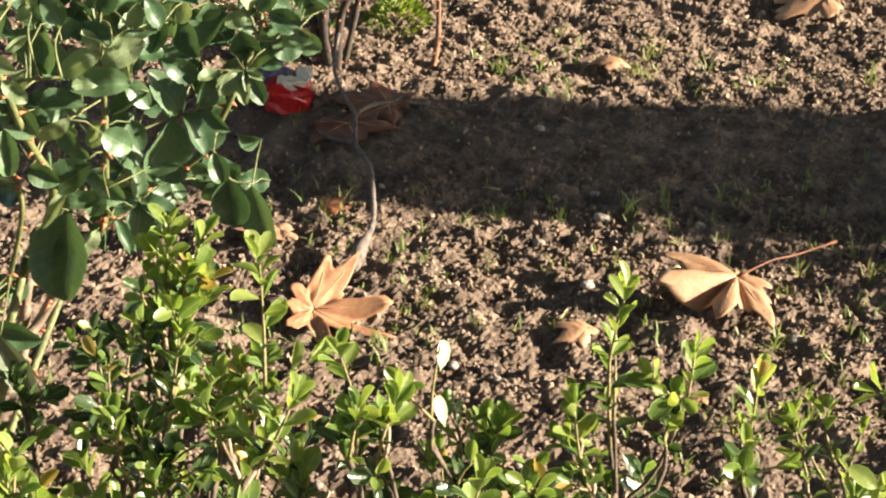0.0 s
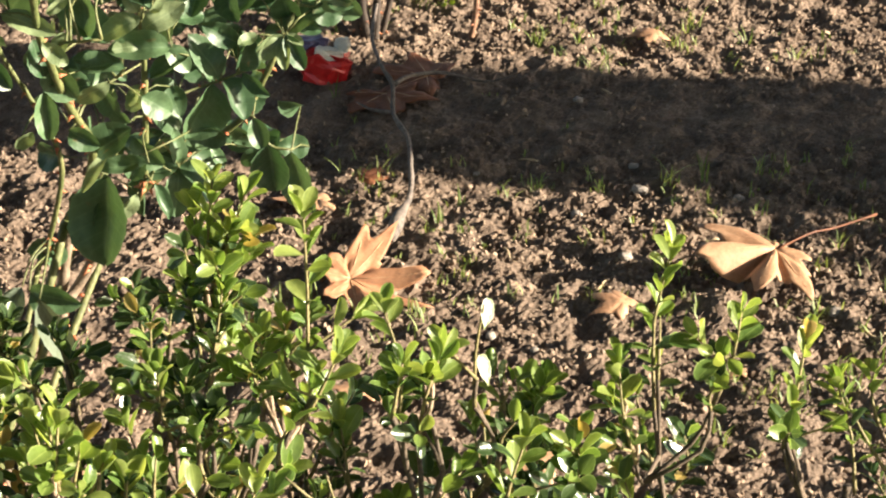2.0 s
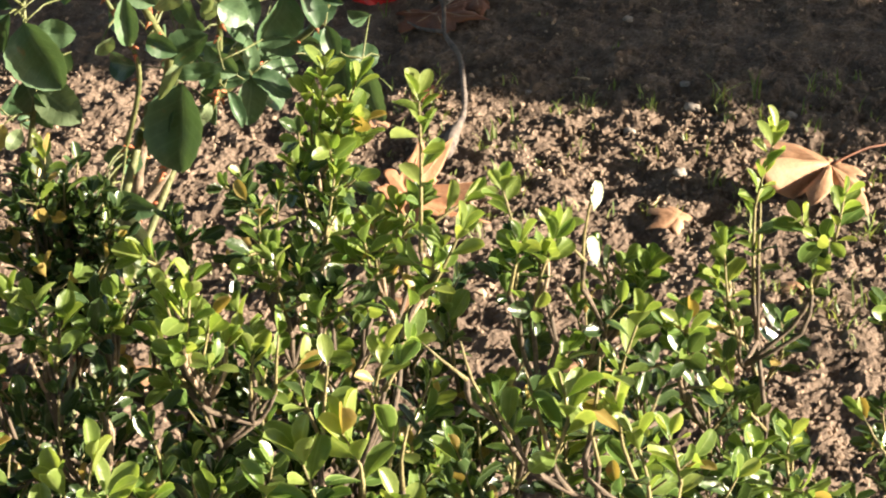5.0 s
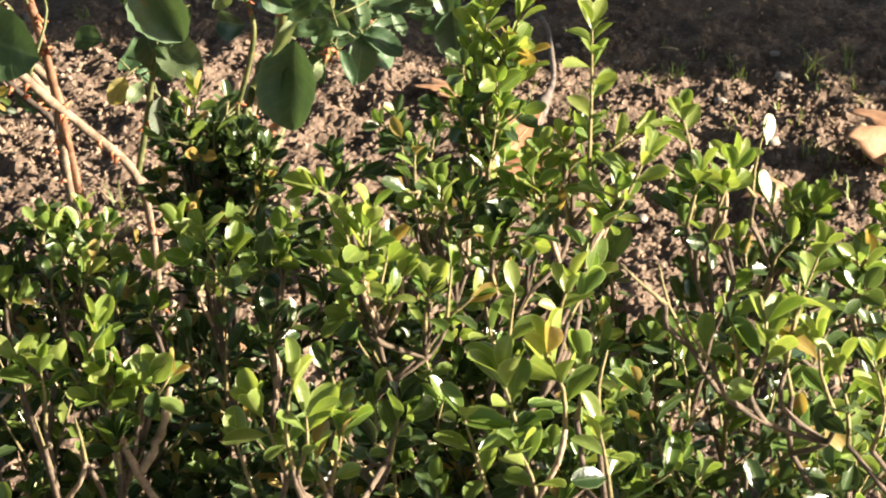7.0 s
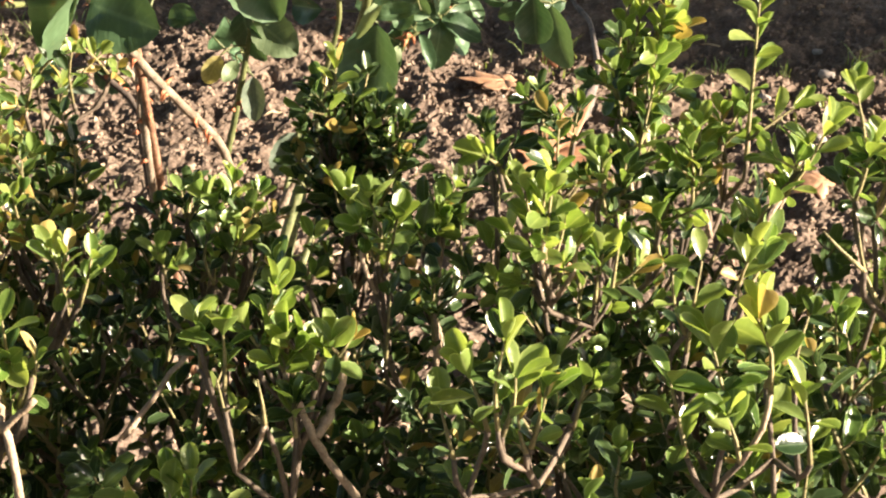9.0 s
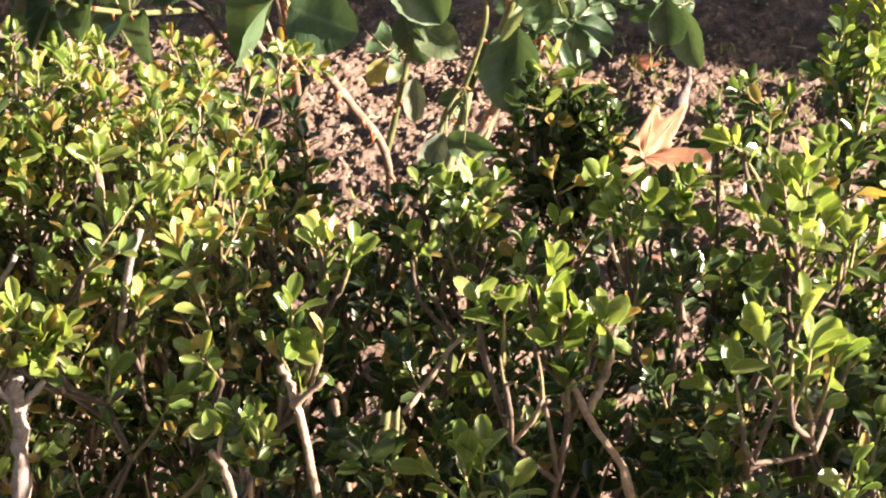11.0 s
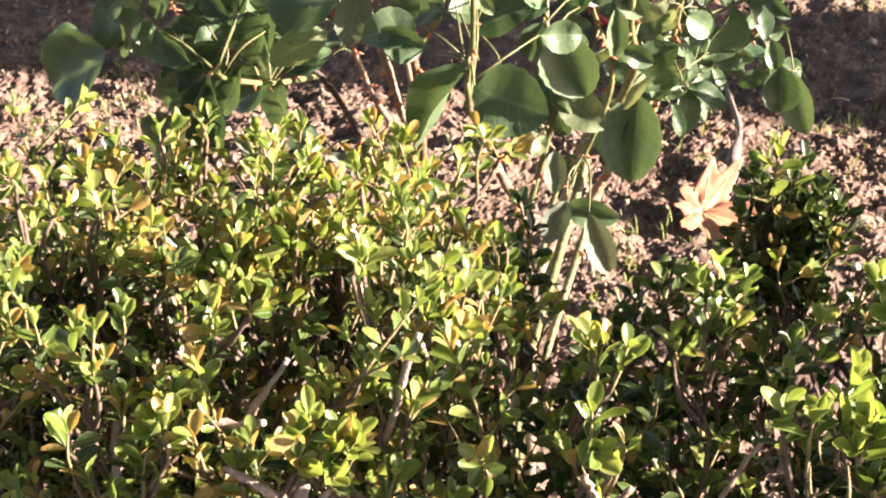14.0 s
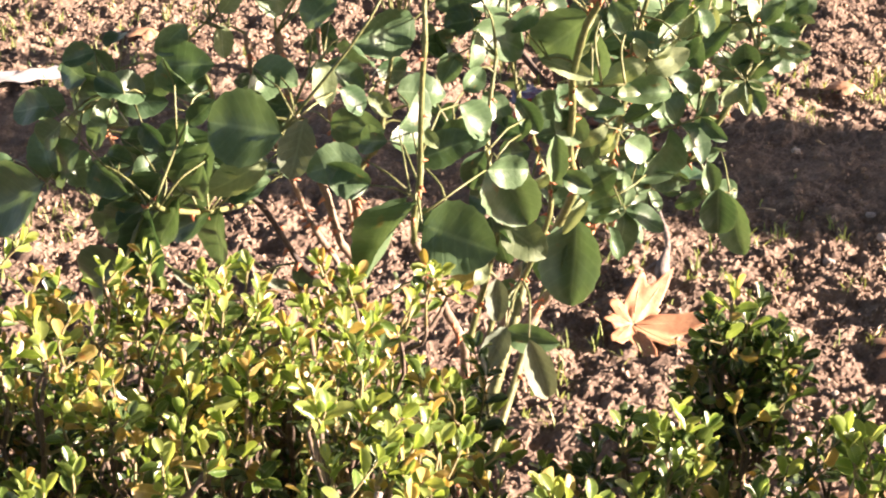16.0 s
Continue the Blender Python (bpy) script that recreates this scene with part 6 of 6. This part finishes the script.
END_LEADS = [
    ((-0.933, 0.6, 0.779), 0.042, (0.14, 0.0), 0.85, 0.0128),
    ((-0.921, 0.47, 0.822), 0.031, (-0.16, -0.0), 0.95, 0.0128),
    ((-0.964, 0.5, 0.804), 0.03, (-0.1, 0.0), 0.8, 0.0118),
    ((-0.944, 0.48, 0.809), 0.026, (-0.14, 0.0), 0.8, 0.0125),
    ((-0.904, 0.5, 0.807), 0.03, (0.2, 0.0), 0.8, 0.0118),
    ((-0.902, 0.65, 0.759), 0.037, (-0.02, 0.0), 0.75, 0.0112),
    ((-0.891, 0.66, 0.753), 0.04, (0.12, 0.0), 0.75, 0.0112),
    ((-0.876, 0.7, 0.743), 0.041, (0.11, 0.0), 0.85, 0.0115),
    ((-0.841, 0.65, 0.755), 0.034, (-0.16, 0.0), 0.75, 0.0112),
    ((-0.828, 0.64, 0.757), 0.035, (0.1, 0.0), 0.75, 0.0112),
    ((-0.815, 0.66, 0.756), 0.04, (0.09, 0.0), 0.8, 0.0112),
    ((-0.808, 0.63, 0.754), 0.027, (0.17, 0.0), 0.8, 0.0112),
]
END_LEADS += [
    ((-0.77, 0.66, 0.755), 0.035, (-0.08, 0.0), 0.8, 0.0112),
    ((-0.749, 0.65, 0.752), 0.036, (0.22, 0.0), 0.75, 0.0112),
    ((-0.737, 0.58, 0.764), 0.033, (0.47, 0.0), 0.8, 0.0112),
    ((-0.782, 0.6, 0.759), 0.031, (-0.2, 0.0), 0.75, 0.0112),
    ((-0.716, 0.62, 0.754), 0.032, (0.24, 0.0), 0.7, 0.0112),
    ((-0.759, 0.55, 0.774), 0.037, (0.02, 0.0), 0.75, 0.0112),
    ((-0.906, 0.6, 0.754), 0.03, (-0.28, 0.0), 0.75, 0.0112),
    ((-0.876, 0.58, 0.761), 0.03, (0.01, 0.0), 0.8, 0.0112),
    ((-0.859, 0.58, 0.761), 0.036, (0.37, 0.0), 0.75, 0.0112),
    ((-0.813, 0.48, 0.784), 0.023, (-0.02, 0.0), 0.85, 0.0135),
    ((-0.778, 0.42, 0.8), 0.018, (0.2, 0.0), 0.85, 0.0135),
    ((-0.773, 0.4, 0.805), 0.017, (0.3, 0.0), 0.8, 0.0135),
]
END_LEADS += [
    ((-0.744, 0.38, 0.8), 0.025, (0.2, 0.0), 0.85, 0.0128),
    ((-0.731, 0.38, 0.795), 0.025, (0.52, 0.0), 0.75, 0.0128),
    ((-0.886, 0.45, 0.796), 0.022, (-0.19, 0.0), 0.6, 0.0118),
    ((-0.833, 0.38, 0.801), 0.021, (-0.07, 0.0), 0.75, 0.0122),
    ((-0.852, 0.39, 0.788), 0.023, (-0.06, 0.0), 0.5, 0.0122),
    ((-0.772, 0.39, 0.781), 0.027, (-0.08, 0.0), 0.5, 0.0125),
    ((-0.808, 0.58, 0.761), 0.031, (0.27, 0.0), 0.7, 0.0112),
    ((-0.838, 0.58, 0.765), 0.03, (-0.06, 0.0), 0.75, 0.0112),
    ((-0.913, 0.36, 0.791), 0.026, (-0.12, 0.0), 0.75, 0.0125),
    ((-0.905, 0.36, 0.788), 0.026, (0.1, 0.0), 0.8, 0.0125),
    ((-0.938, 0.38, 0.784), 0.027, (-0.11, 0.0), 0.7, 0.0122),
    ((-0.964, 0.45, 0.778), 0.028, (-0.22, 0.0), 0.3, 0.0122),
]
END_LEADS += [
    ((-0.897, 0.4, 0.776), 0.023, (0.03, 0.0), 0.4, 0.0122),
    ((-0.806, 0.3, 0.764), 0.019, (-0.09, 0.0), 0.9, 0.0145),
    ((-0.8, 0.3, 0.777), 0.029, (0.13, 0.0), 0.85, 0.0135),
    ((-0.809, 0.3, 0.758), 0.015, (-0.23, 0.0), 0.85, 0.0145),
    ((-0.788, 0.3, 0.767), 0.019, (0.11, 0.0), 0.85, 0.0145),
    ((-0.779, 0.3, 0.764), 0.021, (0.47, 0.0), 0.85, 0.0145),
    ((-0.79, 0.3, 0.755), 0.013, (0.04, 0.0), 0.85, 0.014),
    ((-0.913, 0.31, 0.762), 0.023, (-0.02, 0.0), 0.7, 0.0145),
    ((-0.906, 0.31, 0.736), 0.017, (-0.32, 0.0), 0.5, 0.0135),
    ((-0.871, 0.33, 0.756), 0.02, (0.01, 0.0), 0.8, 0.0135),
    ((-0.876, 0.33, 0.75), 0.014, (-0.34, 0.0), 0.85, 0.0135),
    ((-0.761, 0.31, 0.735), 0.02, (0.17, 0.0), 0.5, 0.0138),
]
END_LEADS += [
    ((-0.836, 0.31, 0.739), 0.017, (-0.27, -0.0), 0.7, 0.0135),
    ((-0.857, 0.33, 0.746), 0.02, (-0.21, 0.0), 0.65, 0.013),
    ((-0.828, 0.3, 0.716), 0.017, (-0.27, 0.0), 0.6, 0.0135),
    ((-0.771, 0.36, 0.754), 0.021, (-0.26, 0.0), 0.65, 0.0128),
    ((-0.794, 0.36, 0.751), 0.02, (-0.1, 0.0), 0.65, 0.0128),
    ((-0.869, 0.36, 0.752), 0.02, (-0.06, 0.0), 0.65, 0.0128),
    ((-0.751, 0.35, 0.753), 0.02, (0.17, 0.0), 0.7, 0.0128),
    ((-0.892, 0.36, 0.752), 0.02, (0.16, 0.0), 0.6, 0.0125),
    ((-0.842, 0.22, 0.726), 0.016, (-0.25, 0.0), 0.85, 0.0145),
    ((-0.832, 0.22, 0.726), 0.017, (0.31, -0.0), 0.8, 0.0145),
    ((-0.84, 0.22, 0.72), 0.01, (-0.23, 0.0), 0.8, 0.0145),
]
box_shrub((-0.88, 0.44, 0.0), END_LEADS, [(-1.06, -0.69, 0.36, 0.54, 0.775, 420, 0.4), (-1.06, -0.69, 0.52, 0.72, 0.73, 280, 0.42), (-1.06, -0.69, 0.2, 0.34, 0.66, 60, 0.1), (-1.06, -0.69, 0.31, 0.42, 0.735, 150, 0.38), (-1.06, -0.69, 0.34, 0.64, 0.71, 280, 0.12), (-1.06, -0.69, 0.26, 0.38, 0.69, 140, 0.35)], "dense clipped yellow-green box shrub of a low hedge", 44,
    [([(-0.81, 0.275, 0.5), (-0.804, 0.272, 0.67), (-0.803, 0.29, 0.715), (-0.805, 0.302, 0.738)], 0.0062, 0.005), ([(-0.804, 0.298, 0.726), (-0.822, 0.296, 0.738), (-0.84, 0.298, 0.75)], 0.0038, 0.0026),
     ([(-0.803, 0.296, 0.724), (-0.791, 0.3, 0.736)], 0.003, 0.0024),
     ([(-0.905, 0.35, 0.5), (-0.899, 0.34, 0.685), (-0.899, 0.372, 0.73), (-0.898, 0.375, 0.75)], 0.004, 0.0032), ([(-0.899, 0.37, 0.725), (-0.872, 0.38, 0.748)], 0.0024, 0.0018),
     ([(-0.768, 0.37, 0.70), (-0.758, 0.353, 0.755), (-0.75, 0.357, 0.786)], 0.0026, 0.0024), ([(-0.845, 0.36, 0.72), (-0.812, 0.365, 0.768)], 0.0025, 0.002), ([(-0.86, 0.36, 0.738), (-0.838, 0.355, 0.735), (-0.825, 0.35, 0.74)], 0.003, 0.0025)], 0.17, 0.8)
box_shrub((-1.22, 0.44, 0.0), [], [(-1.4, -1.05, 0.2, 0.6, 0.77, 150, 0.5)], "clipped green box shrub at the hedge's end", 45)
